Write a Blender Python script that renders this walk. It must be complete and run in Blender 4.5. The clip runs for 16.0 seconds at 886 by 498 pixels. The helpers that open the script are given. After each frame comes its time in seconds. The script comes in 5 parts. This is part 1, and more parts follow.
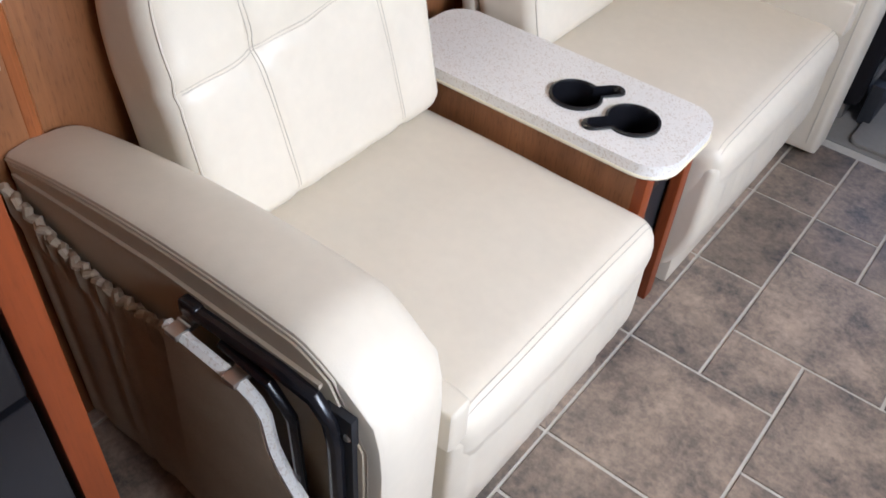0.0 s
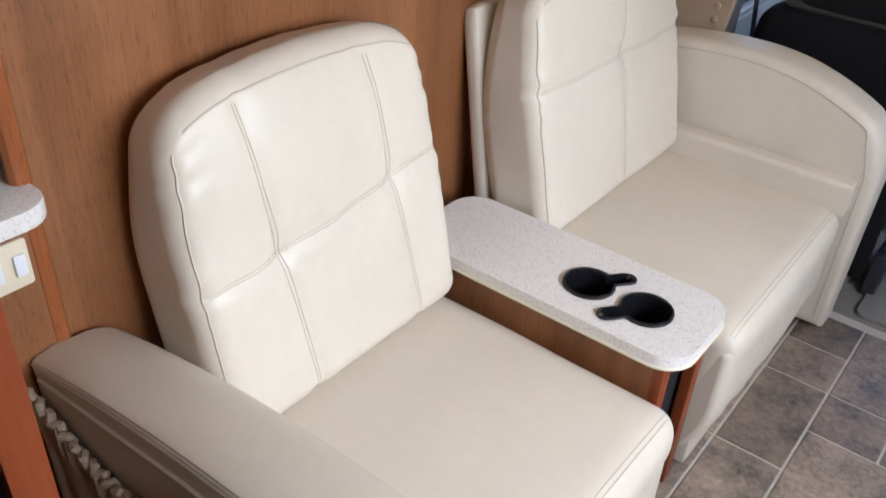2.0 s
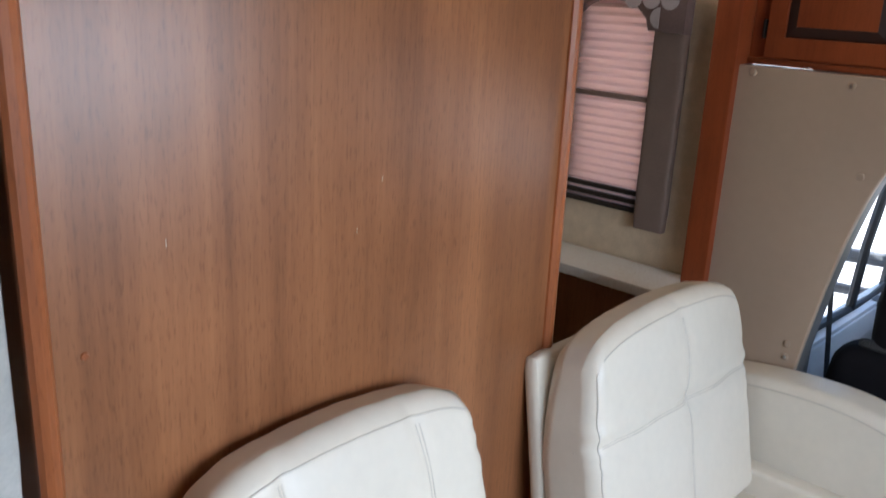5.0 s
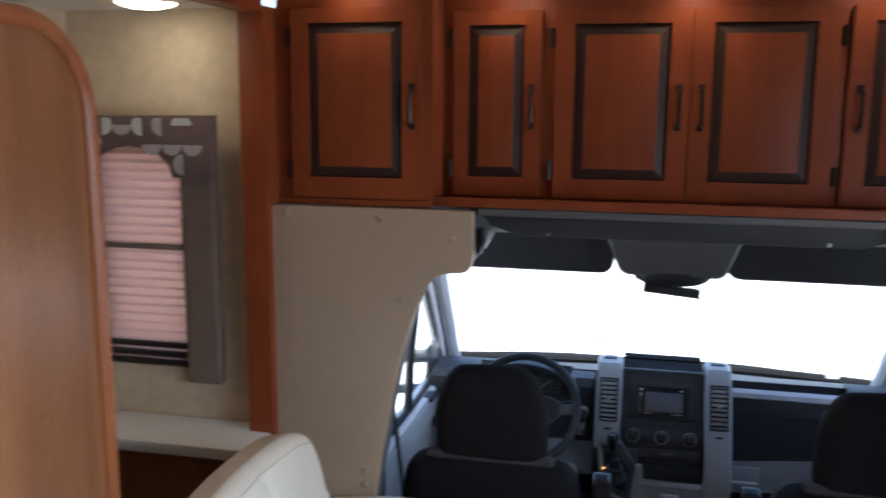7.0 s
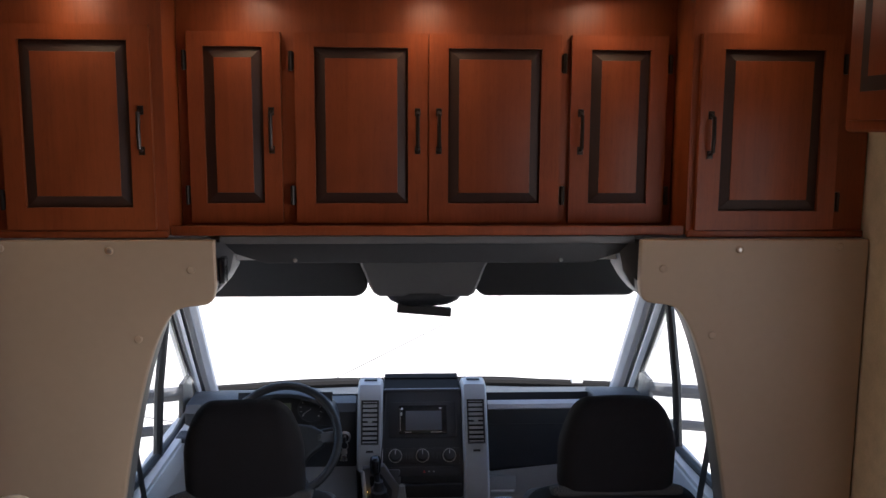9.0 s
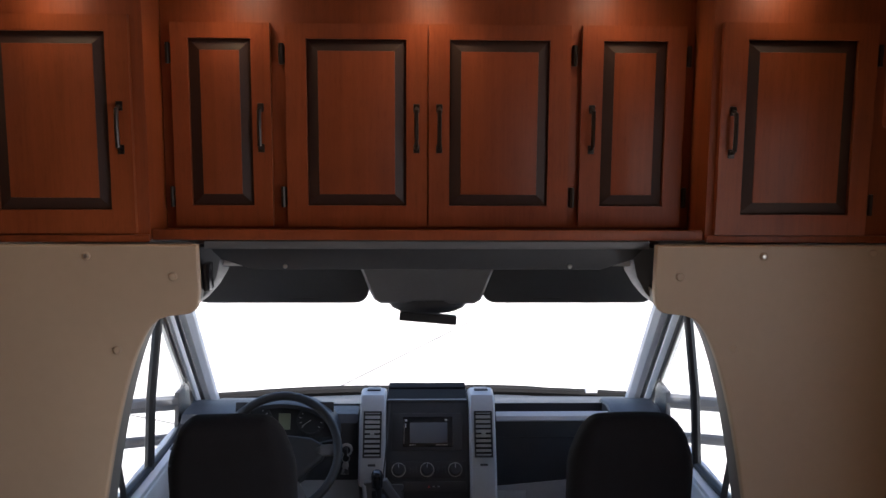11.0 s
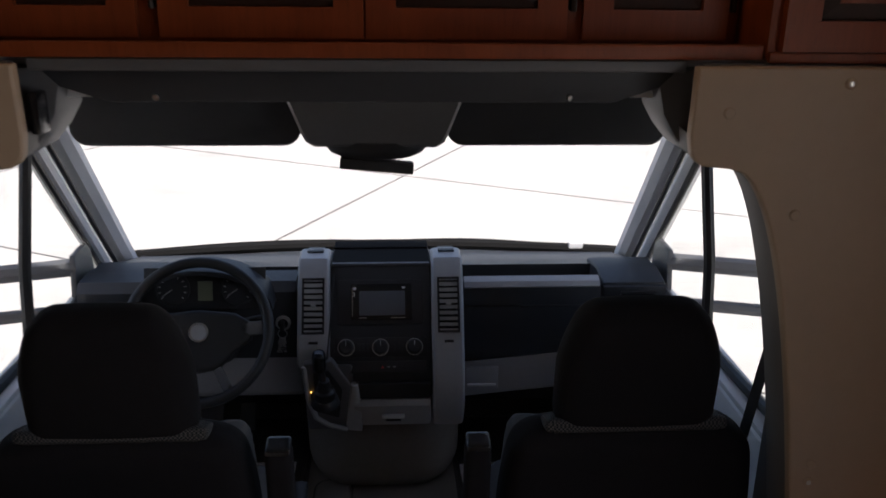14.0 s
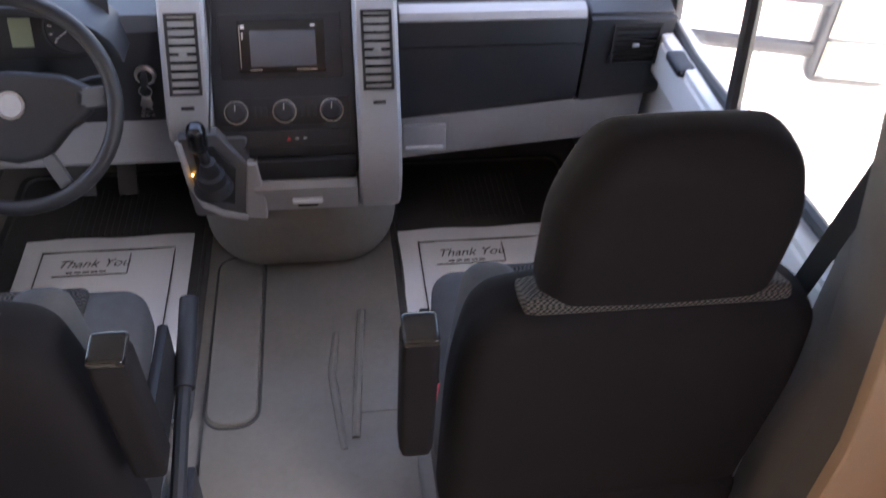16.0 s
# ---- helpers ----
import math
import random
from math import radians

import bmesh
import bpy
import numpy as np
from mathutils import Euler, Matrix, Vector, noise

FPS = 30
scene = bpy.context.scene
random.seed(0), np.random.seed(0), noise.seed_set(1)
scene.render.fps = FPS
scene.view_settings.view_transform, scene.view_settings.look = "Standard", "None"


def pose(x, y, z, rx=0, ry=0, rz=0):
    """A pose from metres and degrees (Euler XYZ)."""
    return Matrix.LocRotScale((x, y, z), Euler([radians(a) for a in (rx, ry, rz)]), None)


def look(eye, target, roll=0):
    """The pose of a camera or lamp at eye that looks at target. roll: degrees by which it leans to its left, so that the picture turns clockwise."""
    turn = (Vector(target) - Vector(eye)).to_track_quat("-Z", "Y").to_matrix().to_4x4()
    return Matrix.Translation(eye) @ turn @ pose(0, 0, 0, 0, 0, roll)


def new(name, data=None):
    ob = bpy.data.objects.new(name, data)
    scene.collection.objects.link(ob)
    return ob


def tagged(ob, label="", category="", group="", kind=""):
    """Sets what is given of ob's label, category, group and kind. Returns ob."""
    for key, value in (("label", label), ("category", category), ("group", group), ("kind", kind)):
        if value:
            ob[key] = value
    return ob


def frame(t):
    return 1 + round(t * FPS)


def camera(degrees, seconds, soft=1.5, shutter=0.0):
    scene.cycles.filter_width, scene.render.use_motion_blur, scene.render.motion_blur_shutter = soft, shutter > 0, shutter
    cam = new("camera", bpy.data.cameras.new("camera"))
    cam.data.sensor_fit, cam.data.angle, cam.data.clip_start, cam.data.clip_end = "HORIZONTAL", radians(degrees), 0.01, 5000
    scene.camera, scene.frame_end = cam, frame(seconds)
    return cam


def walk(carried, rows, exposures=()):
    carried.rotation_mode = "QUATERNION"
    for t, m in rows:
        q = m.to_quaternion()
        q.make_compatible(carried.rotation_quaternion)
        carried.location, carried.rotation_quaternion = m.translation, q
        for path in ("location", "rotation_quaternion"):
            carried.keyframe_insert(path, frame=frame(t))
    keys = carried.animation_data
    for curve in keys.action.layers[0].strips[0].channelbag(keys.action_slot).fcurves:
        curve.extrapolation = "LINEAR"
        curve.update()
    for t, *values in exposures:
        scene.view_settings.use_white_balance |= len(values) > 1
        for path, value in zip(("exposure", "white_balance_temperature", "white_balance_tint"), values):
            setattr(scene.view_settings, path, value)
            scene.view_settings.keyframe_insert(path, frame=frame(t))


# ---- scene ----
cam = camera(55.0, 16.0, shutter=0.4)
PATH = [
    (0, (0.062, -2.455, 1.491), (-0.784, -1.276, 0.115), 4.3),
    (0.5, (0.046, -2.45, 1.51), (-0.831, -1.235, 0.185), 4.1),
    (1, (0.041, -2.443, 1.522), (-0.869, -1.18, 0.267), 3.8),
    (1.5, (0.027, -2.443, 1.544), (-0.917, -1.135, 0.362), 3.6),
    (2, (0.004, -2.446, 1.571), (-0.983, -1.109, 0.458), 3.5),
    (2.5, (-0.004, -2.45, 1.591), (-1.063, -1.109, 0.552), 3.3),
    (3, (-0.005, -2.454, 1.601), (-1.158, -1.134, 0.637), 3.1),
    (3.5, (-0.013, -2.449, 1.612), (-1.229, -1.13, 0.728), 3.0),
    (6, (-0.057, -2.274, 1.834), (-1.291, -0.742, 1.474), 0.4),
    (6.5, (-0.152, -2.249, 1.846), (-0.964, -0.454, 1.498), 0.2),
    (7, (-0.138, -2.222, 1.869), (-0.568, -0.298, 1.534), 0.4),
    (7.5, (-0.078, -2.189, 1.878), (-0.222, -0.215, 1.589), 0.4),
    (8, (-0.077, -2.175, 1.873), (-0.016, -0.196, 1.59), 0.4),
    (8.5, (-0.087, -2.184, 1.871), (0.02, -0.207, 1.591), 0.3),
    (11, (-0.024, -2.026, 1.86), (0.033, -0.046, 1.584), 0.3),
    (11.5, (-0.113, -1.977, 1.874), (-0.058, 0.003, 1.598), 0.3),
    (12, (-0.163, -1.948, 1.855), (-0.098, 0.032, 1.579), 0.2),
    (12.5, (-0.126, -1.87, 1.823), (-0.044, 0.108, 1.543), 0.0),
    (13, (0.005, -1.726, 1.805), (0.099, 0.243, 1.473), -0.1),
    (13.5, (0.065, -1.605, 1.789), (0.165, 0.327, 1.282), 0.4),
    (14, (0.04, -1.396, 1.757), (0.164, 0.49, 1.103), 0.7),
    (14.5, (0.043, -1.204, 1.734), (0.239, 0.63, 0.958), 0.9),
    (15, (0.117, -0.987, 1.708), (0.346, 0.759, 0.76), 1.3),
    (15.5, (0.165, -0.82, 1.683), (0.391, 0.818, 0.558), 1.9),
    (16, (0.119, -0.659, 1.657), (0.353, 0.816, 0.327), 2.9),
]
from mathutils.bvhtree import BVHTree

EXPO = [(0, 2.1, 6050, 14), (1.5, 2.0, 6100, 14), (3.0, 1.9, 6200, 14), (3.7, 1.85, 6150, 13), (6, 2.0, 5200, 8), (7, 1.75, 5450, 9), (8, 1.55, 5950, 13), (11, 1.55, 6100, 14), (13, 1.35, 6250, 14),
        (14, 0.5, 6400, 15), (15, 0.5, 6450, 15), (15.5, 1.0, 6500, 15), (16, 3.15, 6850, 20)]
walk(cam, [(t, look(eye, target, roll)) for t, eye, target, roll in PATH], EXPO)

# ---- world, sun and lamps ----
world = bpy.data.worlds.new("sky")
scene.world = world
world.use_nodes = True
wn = world.node_tree.nodes
sky = wn.new("ShaderNodeTexSky")
sky.sky_type, sky.sun_disc = "NISHITA", False
sky.sun_elevation, sky.sun_rotation = radians(65), radians(180)
sky.air_density, sky.dust_density = 1.0, 3.0
wn["Background"].inputs["Strength"].default_value = 0.15
world.node_tree.links.new(sky.outputs[0], wn["Background"].inputs["Color"])


def lamp(name, kind, energy, color, m, **more):
    data = bpy.data.lights.new(name, kind)
    data.energy, data.color = energy, color
    ob = new(name, data)
    ob.matrix_world = m
    if kind == "AREA":
        data.shape, data.size, data.size_y = "RECTANGLE", more["size"], more["size_y"]
    elif kind == "SUN":
        data.angle = more["angle"]
    else:
        data.shadow_soft_size = more["radius"]
        if kind == "SPOT":
            data.spot_size, data.spot_blend = radians(more["cone"]), 0.8
    return ob


SUN_DIR = Vector((0.0, -math.cos(radians(65)), math.sin(radians(65))))
lamp("sun", "SUN", 4.4, (1.0, 0.95, 0.88), look(SUN_DIR * 20, (0, 0, 0)), angle=radians(0.6))
# daylight through the kerb-side window
win_lamp = lamp("window_daylight", "AREA", 6.2, (0.90, 0.95, 1.0), look((1.165, -1.55, 1.52), (-1.0, -1.50, 0.45)), size=1.75, size_y=0.6)
win_lamp.data.spread = radians(112)
WARM = (1.0, 0.62, 0.30)
PUCKS = [(-0.88, -0.03, 0.09), (-0.48, 0.085, 0.19), (0.0, 0.085, 0.30), (0.46, 0.085, 0.19), (0.82, -0.03, 0.035)]
for px, py, watts in PUCKS:
    lamp("puck_light", "SPOT", watts, WARM, look((px, py, 2.19), (px, py + 0.02, 0)), radius=0.03, cone=150)
lamp("slide_light", "SPOT", 0.08, (1.0, 0.8, 0.55), look((-1.40, -0.15, 2.08), (-1.40, -0.15, 0)), radius=0.04, cone=150)

# ---- materials ----


def mat(name, color, rough=0.5, vary=0.12, scale=6.0, bump=0.15, bscale=180.0, metal=0.0, stretch=(1, 1, 1), dark=None, coat=0.0, spread=0.0):
    m = bpy.data.materials.new(name)
    m.use_nodes = True
    n, l = m.node_tree.nodes, m.node_tree.links
    b = n["Principled BSDF"]
    co = n.new("ShaderNodeTexCoord")
    mp = n.new("ShaderNodeMapping")
    mp.inputs["Scale"].default_value = stretch
    l.new(co.outputs["Object"], mp.inputs["Vector"])
    n1 = n.new("ShaderNodeTexNoise")
    n1.inputs["Scale"].default_value, n1.inputs["Detail"].default_value = scale, 6
    l.new(mp.outputs[0], n1.inputs["Vector"])
    n2 = n.new("ShaderNodeTexNoise")
    n2.inputs["Scale"].default_value, n2.inputs["Detail"].default_value = scale * 9, 4
    l.new(mp.outputs[0], n2.inputs["Vector"])
    mix = n.new("ShaderNodeMath")
    mix.operation = "MULTIPLY_ADD"
    l.new(n1.outputs["Fac"], mix.inputs[0])
    mix.inputs[1].default_value = 0.65
    half = n.new("ShaderNodeMath")
    half.operation = "MULTIPLY"
    l.new(n2.outputs["Fac"], half.inputs[0])
    half.inputs[1].default_value = 0.35
    l.new(half.outputs[0], mix.inputs[2])
    ramp = n.new("ShaderNodeValToRGB")
    ramp.color_ramp.elements[0].position, ramp.color_ramp.elements[1].position = 0.3, 0.7
    d = dark or tuple(c * (1 - vary) for c in color)
    ramp.color_ramp.elements[0].color = (*d, 1)
    ramp.color_ramp.elements[1].color = (*(min(1, c * (1 + vary)) for c in color), 1)
    l.new(mix.outputs[0], ramp.inputs[0])
    out = ramp.outputs[0]
    if spread:
        info = n.new("ShaderNodeObjectInfo")
        hsv = n.new("ShaderNodeHueSaturation")
        mr = n.new("ShaderNodeMapRange")
        mr.inputs["To Min"].default_value, mr.inputs["To Max"].default_value = 1 - spread, 1 + spread
        l.new(info.outputs["Random"], mr.inputs["Value"])
        l.new(mr.outputs[0], hsv.inputs["Value"])
        l.new(out, hsv.inputs["Color"])
        out = hsv.outputs[0]
    l.new(out, b.inputs["Base Color"])
    rr = n.new("ShaderNodeMapRange")
    rr.inputs["To Min"].default_value, rr.inputs["To Max"].default_value = max(0.02, rough - 0.07), min(1, rough + 0.07)
    l.new(n1.outputs["Fac"], rr.inputs["Value"])
    l.new(rr.outputs[0], b.inputs["Roughness"])
    b.inputs["Metallic"].default_value = metal
    b.inputs["Coat Weight"].default_value = coat
    if bump:
        n3 = n.new("ShaderNodeTexNoise")
        n3.inputs["Scale"].default_value, n3.inputs["Detail"].default_value = bscale, 3
        l.new(mp.outputs[0], n3.inputs["Vector"])
        bp = n.new("ShaderNodeBump")
        bp.inputs["Strength"].default_value, bp.inputs["Distance"].default_value = bump, 0.002
        l.new(n3.outputs["Fac"], bp.inputs["Height"])
        l.new(bp.outputs[0], b.inputs["Normal"])
    return m


def glow(name, color, strength):
    m = bpy.data.materials.new(name)
    m.use_nodes = True
    b = m.node_tree.nodes["Principled BSDF"]
    b.inputs["Emission Color"].default_value = (*color, 1)
    b.inputs["Emission Strength"].default_value = strength
    return m


def glass(name, tint=(0.98, 0.995, 0.99)):
    m = bpy.data.materials.new(name)
    m.use_nodes = True
    n, l = m.node_tree.nodes, m.node_tree.links
    n.remove(n["Principled BSDF"])
    tr, gl, mx = n.new("ShaderNodeBsdfTransparent"), n.new("ShaderNodeBsdfGlossy"), n.new("ShaderNodeMixShader")
    tr.inputs["Color"].default_value = (*tint, 1)
    gl.inputs["Roughness"].default_value = 0.02
    mx.inputs[0].default_value = 0.06
    l.new(tr.outputs[0], mx.inputs[1])
    l.new(gl.outputs[0], mx.inputs[2])
    l.new(mx.outputs[0], n["Material Output"].inputs["Surface"])
    return m


def wood(name, light, dark, rough, coat=0.0, fleck=0.5, spec=0.35, fibre=0.5):
    """Stained wood with upright grain: broad bands, long fibres and short dark pores."""
    m = bpy.data.materials.new(name)
    m.use_nodes = True
    n, l = m.node_tree.nodes, m.node_tree.links
    b = n["Principled BSDF"]
    co = n.new("ShaderNodeTexCoord")

    def grain(stretch, scale, detail, bend):
        mp, nz = n.new("ShaderNodeMapping"), n.new("ShaderNodeTexNoise")
        mp.inputs["Scale"].default_value = stretch
        nz.inputs["Scale"].default_value, nz.inputs["Detail"].default_value, nz.inputs["Distortion"].default_value = scale, detail, bend
        l.new(co.outputs["Object"], mp.inputs["Vector"])
        l.new(mp.outputs[0], nz.inputs["Vector"])
        return nz.outputs["Fac"]

    def ramp(fac, p0, p1, c0, c1):
        r = n.new("ShaderNodeValToRGB")
        r.color_ramp.elements[0].position, r.color_ramp.elements[1].position = p0, p1
        r.color_ramp.elements[0].color, r.color_ramp.elements[1].color = (*c0, 1), (*c1, 1)
        l.new(fac, r.inputs[0])
        return r.outputs[0]

    def times(a, c, f):
        mx = n.new("ShaderNodeMix")
        mx.data_type, mx.blend_type = "RGBA", "MULTIPLY"
        mx.inputs[0].default_value = f
        l.new(a, mx.inputs[6])
        l.new(c, mx.inputs[7])
        return mx.outputs[2]

    bands = ramp(grain((6, 6, 0.5), 1.6, 3, 0.6), 0.32, 0.68, dark, light)
    fibre_fac = grain((90, 90, 2.2), 1.5, 5, 0.2)
    fibres = ramp(fibre_fac, 0.30, 0.62, (0.62, 0.58, 0.55), (1, 1, 1))
    pores = ramp(grain((240, 240, 34), 1.0, 2, 0.0), 0.30, 0.46, (0.45, 0.40, 0.36), (1, 1, 1))
    cloud = ramp(grain((1, 1, 1), 5.0, 6, 0.3), 0.30, 0.70, (0.78, 0.76, 0.74), (1, 1, 1))
    l.new(times(times(times(bands, fibres, fibre), pores, fleck), cloud, 0.8), b.inputs["Base Color"])
    b.inputs["Roughness"].default_value, b.inputs["Coat Weight"].default_value = rough, coat
    b.inputs["Coat Roughness"].default_value, b.inputs["Specular IOR Level"].default_value = 0.3, spec
    bp = n.new("ShaderNodeBump")
    bp.inputs["Strength"].default_value, bp.inputs["Distance"].default_value = 0.12, 0.001
    l.new(fibre_fac, bp.inputs["Height"])
    l.new(bp.outputs[0], b.inputs["Normal"])
    return m


CHERRY = wood("cherry_stain", (0.285, 0.063, 0.016), (0.225, 0.047, 0.012), 0.46, 0.08, 0.2, 0.3, 0.3)
GLAZE = mat("dark_glaze", (0.030, 0.010, 0.005), 0.55, 0.3, 8, 0.05, 60, stretch=(6, 6, 1))
VENEER = wood("veneer_panel", (0.335, 0.138, 0.054), (0.215, 0.084, 0.032), 0.36, 0.16, 0.45, 0.4, 0.4)
EDGE = wood("bead_trim", (0.42, 0.135, 0.042), (0.28, 0.085, 0.026), 0.35, 0.25, 0.4, 0.4)
CREAM = mat("cream_vinyl", (0.66, 0.59, 0.475), 0.40, 0.05, 5, 0.12, 420)
CREAM_SEAM = mat("cream_piping", (0.52, 0.46, 0.37), 0.5, 0.08, 20, 0.1, 300)
# armrest sides: beige, with the outer face's shade put into the colour
CREAM_SIDE = mat("shaded_beige_vinyl", (0.46, 0.385, 0.285), 0.5, 0.06, 6, 0.15, 400)
FABRIC = mat("beige_pocket", (0.38, 0.30, 0.215), 0.8, 0.12, 14, 0.3, 500)
TAN = mat("tan_vinyl", (0.385, 0.278, 0.190), 0.5, 0.05, 4, 0.15, 380)
SOLID = mat("speckled_laminate", (0.76, 0.73, 0.68), 0.35, 0.04, 70, 0.02, 300)
sn = SOLID.node_tree
vor, vmr, vmx = sn.nodes.new("ShaderNodeTexVoronoi"), sn.nodes.new("ShaderNodeMapRange"), sn.nodes.new("ShaderNodeMix")
vor.inputs["Scale"].default_value = 340
vmr.inputs["From Min"].default_value, vmr.inputs["From Max"].default_value = 0.80, 0.88
vmr.inputs["To Max"].default_value = 0.75
sp = sn.nodes.new("ShaderNodeSeparateColor")
sn.links.new(sn.nodes["Texture Coordinate"].outputs["Object"], vor.inputs["Vector"])
sn.links.new(vor.outputs["Color"], sp.inputs[0])
sn.links.new(sp.outputs[0], vmr.inputs["Value"])
vmx.data_type = "RGBA"
sn.links.new(vmr.outputs[0], vmx.inputs[0])
sn.links.new(sn.nodes["Color Ramp"].outputs[0], vmx.inputs[6])
vmx.inputs[7].default_value = (0.60, 0.53, 0.45, 1)
sn.links.new(vmx.outputs[2], sn.nodes["Principled BSDF"].inputs["Base Color"])
WALLPAPER = mat("mottled_wallpaper", (0.54, 0.42, 0.28), 0.75, 0.16, 22, 0.15, 90)
WHITE = mat("ceiling_vinyl", (0.74, 0.70, 0.62), 0.6, 0.04, 4, 0.2, 200)
TILE = mat("stone_vinyl_tile", (0.285, 0.215, 0.160), 0.34, 0.45, 7, 0.25, 70, dark=(0.085, 0.073, 0.066), spread=0.25)
for nz in [x for x in TILE.node_tree.nodes if x.type == "TEX_NOISE"][:2]:
    nz.inputs["Detail"].default_value, nz.inputs["Roughness"].default_value, nz.inputs["Distortion"].default_value = 12, 0.66, 0.15
TILE.node_tree.nodes["Color Ramp"].color_ramp.elements[0].position, TILE.node_tree.nodes["Color Ramp"].color_ramp.elements[1].position = 0.38, 0.64
GROUT = mat("pale_grout", (0.52, 0.48, 0.41), 0.6, 0.12, 30, 0.2, 200)
BLACKP = mat("gloss_black_plastic", (0.008, 0.008, 0.01), 0.22, 0.1, 10, 0.0)
BLACK = mat("matt_black_plastic", (0.018, 0.018, 0.020), 0.5, 0.15, 10, 0.15, 500)
DASH = mat("charcoal_dash", (0.028, 0.030, 0.035), 0.5, 0.12, 8, 0.25, 600)
GREY = mat("mid_grey_plastic", (0.36, 0.365, 0.375), 0.42, 0.06, 8, 0.15, 600)
HEADER = mat("dark_header_plastic", (0.10, 0.10, 0.105), 0.45, 0.08, 8, 0.15, 600)
TAUPEG = mat("taupe_grey_trim", (0.125, 0.118, 0.112), 0.55, 0.06, 6, 0.2, 500)
PALE = mat("pale_grey_trim", (0.66, 0.67, 0.68), 0.5, 0.05, 6, 0.15, 500)
RUBBER = mat("grey_rubber_floor", (0.245, 0.226, 0.20), 0.5, 0.12, 7, 0.3, 300)
MATBLK = mat("black_rubber_mat", (0.085, 0.082, 0.080), 0.6, 0.15, 20, 0.3, 200)
SEATF = mat("charcoal_seat_cloth", (0.012, 0.0105, 0.0115), 0.9, 0.15, 30, 0.4, 700)
SEATG = mat("grey_seat_cloth", (0.080, 0.080, 0.082), 0.8, 0.15, 30, 0.4, 700)
STEEL = mat("brushed_steel", (0.55, 0.54, 0.52), 0.3, 0.06, 30, 0.05, 200, metal=1.0)
BRONZE = mat("dark_bronze", (0.03, 0.022, 0.018), 0.35, 0.2, 30, 0.05, 200, metal=0.6)
PAPER = mat("white_paper", (0.82, 0.83, 0.86), 0.7, 0.02, 9, 0.05, 100)
INK = mat("black_ink", (0.02, 0.02, 0.02), 0.6, 0.05, 9, 0.0)
WIPER = mat("weathered_black_rubber", (0.010, 0.010, 0.010), 0.92, 0.2, 20, 0.1, 300)
IVORY = mat("ivory_plastic", (0.70, 0.62, 0.45), 0.4, 0.04, 9, 0.02)
CONCRETE = mat("pale_concrete", (0.46, 0.435, 0.395), 0.85, 0.15, 0.9, 0.06, 12)
JOINT = mat("dark_slab_joint", (0.09, 0.085, 0.08), 0.9, 0.1, 5, 0.2, 30)
WHITEP = mat("white_coach_paint", (0.75, 0.76, 0.77), 0.25, 0.02, 3, 0.0)
BLIND = mat("pleated_blind", (0.66, 0.50, 0.42), 0.8, 0.08, 14, 0.1, 120, stretch=(1, 1, 8))
bn = BLIND.node_tree
btr, bmx = bn.nodes.new("ShaderNodeBsdfTranslucent"), bn.nodes.new("ShaderNodeMixShader")
btr.inputs["Color"].default_value = (0.92, 0.70, 0.62, 1)
bmx.inputs[0].default_value = 0.6
bn.links.new(bn.nodes["Principled BSDF"].outputs[0], bmx.inputs[1])
bn.links.new(btr.outputs[0], bmx.inputs[2])
bn.links.new(bmx.outputs[0], bn.nodes["Material Output"].inputs["Surface"])
VALANCE = mat("patterned_valance", (0.12, 0.075, 0.062), 0.85, 0.25, 14, 0.3, 300)
VAL_LIGHT = mat("valance_circle", (0.33, 0.28, 0.27), 0.85, 0.15, 14, 0.3, 300)
TAUPE = mat("taupe_drape", (0.165, 0.112, 0.085), 0.85, 0.12, 14, 0.3, 300)
GREYDRAPE = mat("grey_drape", (0.42, 0.41, 0.37), 0.85, 0.15, 20, 0.3, 300)
SCREEN = mat("lcd_screen", (0.10, 0.105, 0.12), 0.18, 0.04, 3, 0.0)
LCD = mat("green_lcd", (0.22, 0.25, 0.17), 0.3, 0.04, 3, 0.0)
RED = mat("red_plastic", (0.6, 0.03, 0.04), 0.4, 0.05, 9, 0.0)
MIRROR = mat("mirror_glass", (0.85, 0.87, 0.88), 0.03, 0.01, 3, 0.0, metal=1.0)
LENS = glow("warm_lens", (1.0, 0.85, 0.6), 4)
GLASS = glass("clear_glass")

# ---- mesh helpers ----


def box(x0, x1, y0, y1, z0, z1, bevel=0.0, seg=2):
    bm = bmesh.new()
    bmesh.ops.create_cube(bm, size=1)
    for v in bm.verts:
        v.co = Vector(((x0 + x1) / 2 + v.co.x * (x1 - x0), (y0 + y1) / 2 + v.co.y * (y1 - y0), (z0 + z1) / 2 + v.co.z * (z1 - z0)))
    if bevel:
        bmesh.ops.bevel(bm, geom=bm.edges[:], offset=bevel, segments=seg, affect="EDGES", profile=0.6)
    return bm


def join(*bms):
    out = bmesh.new()
    for b in bms:
        me = bpy.data.meshes.new("tmp")
        b.to_mesh(me)
        out.from_mesh(me)
        bpy.data.meshes.remove(me)
        b.free()
    return out


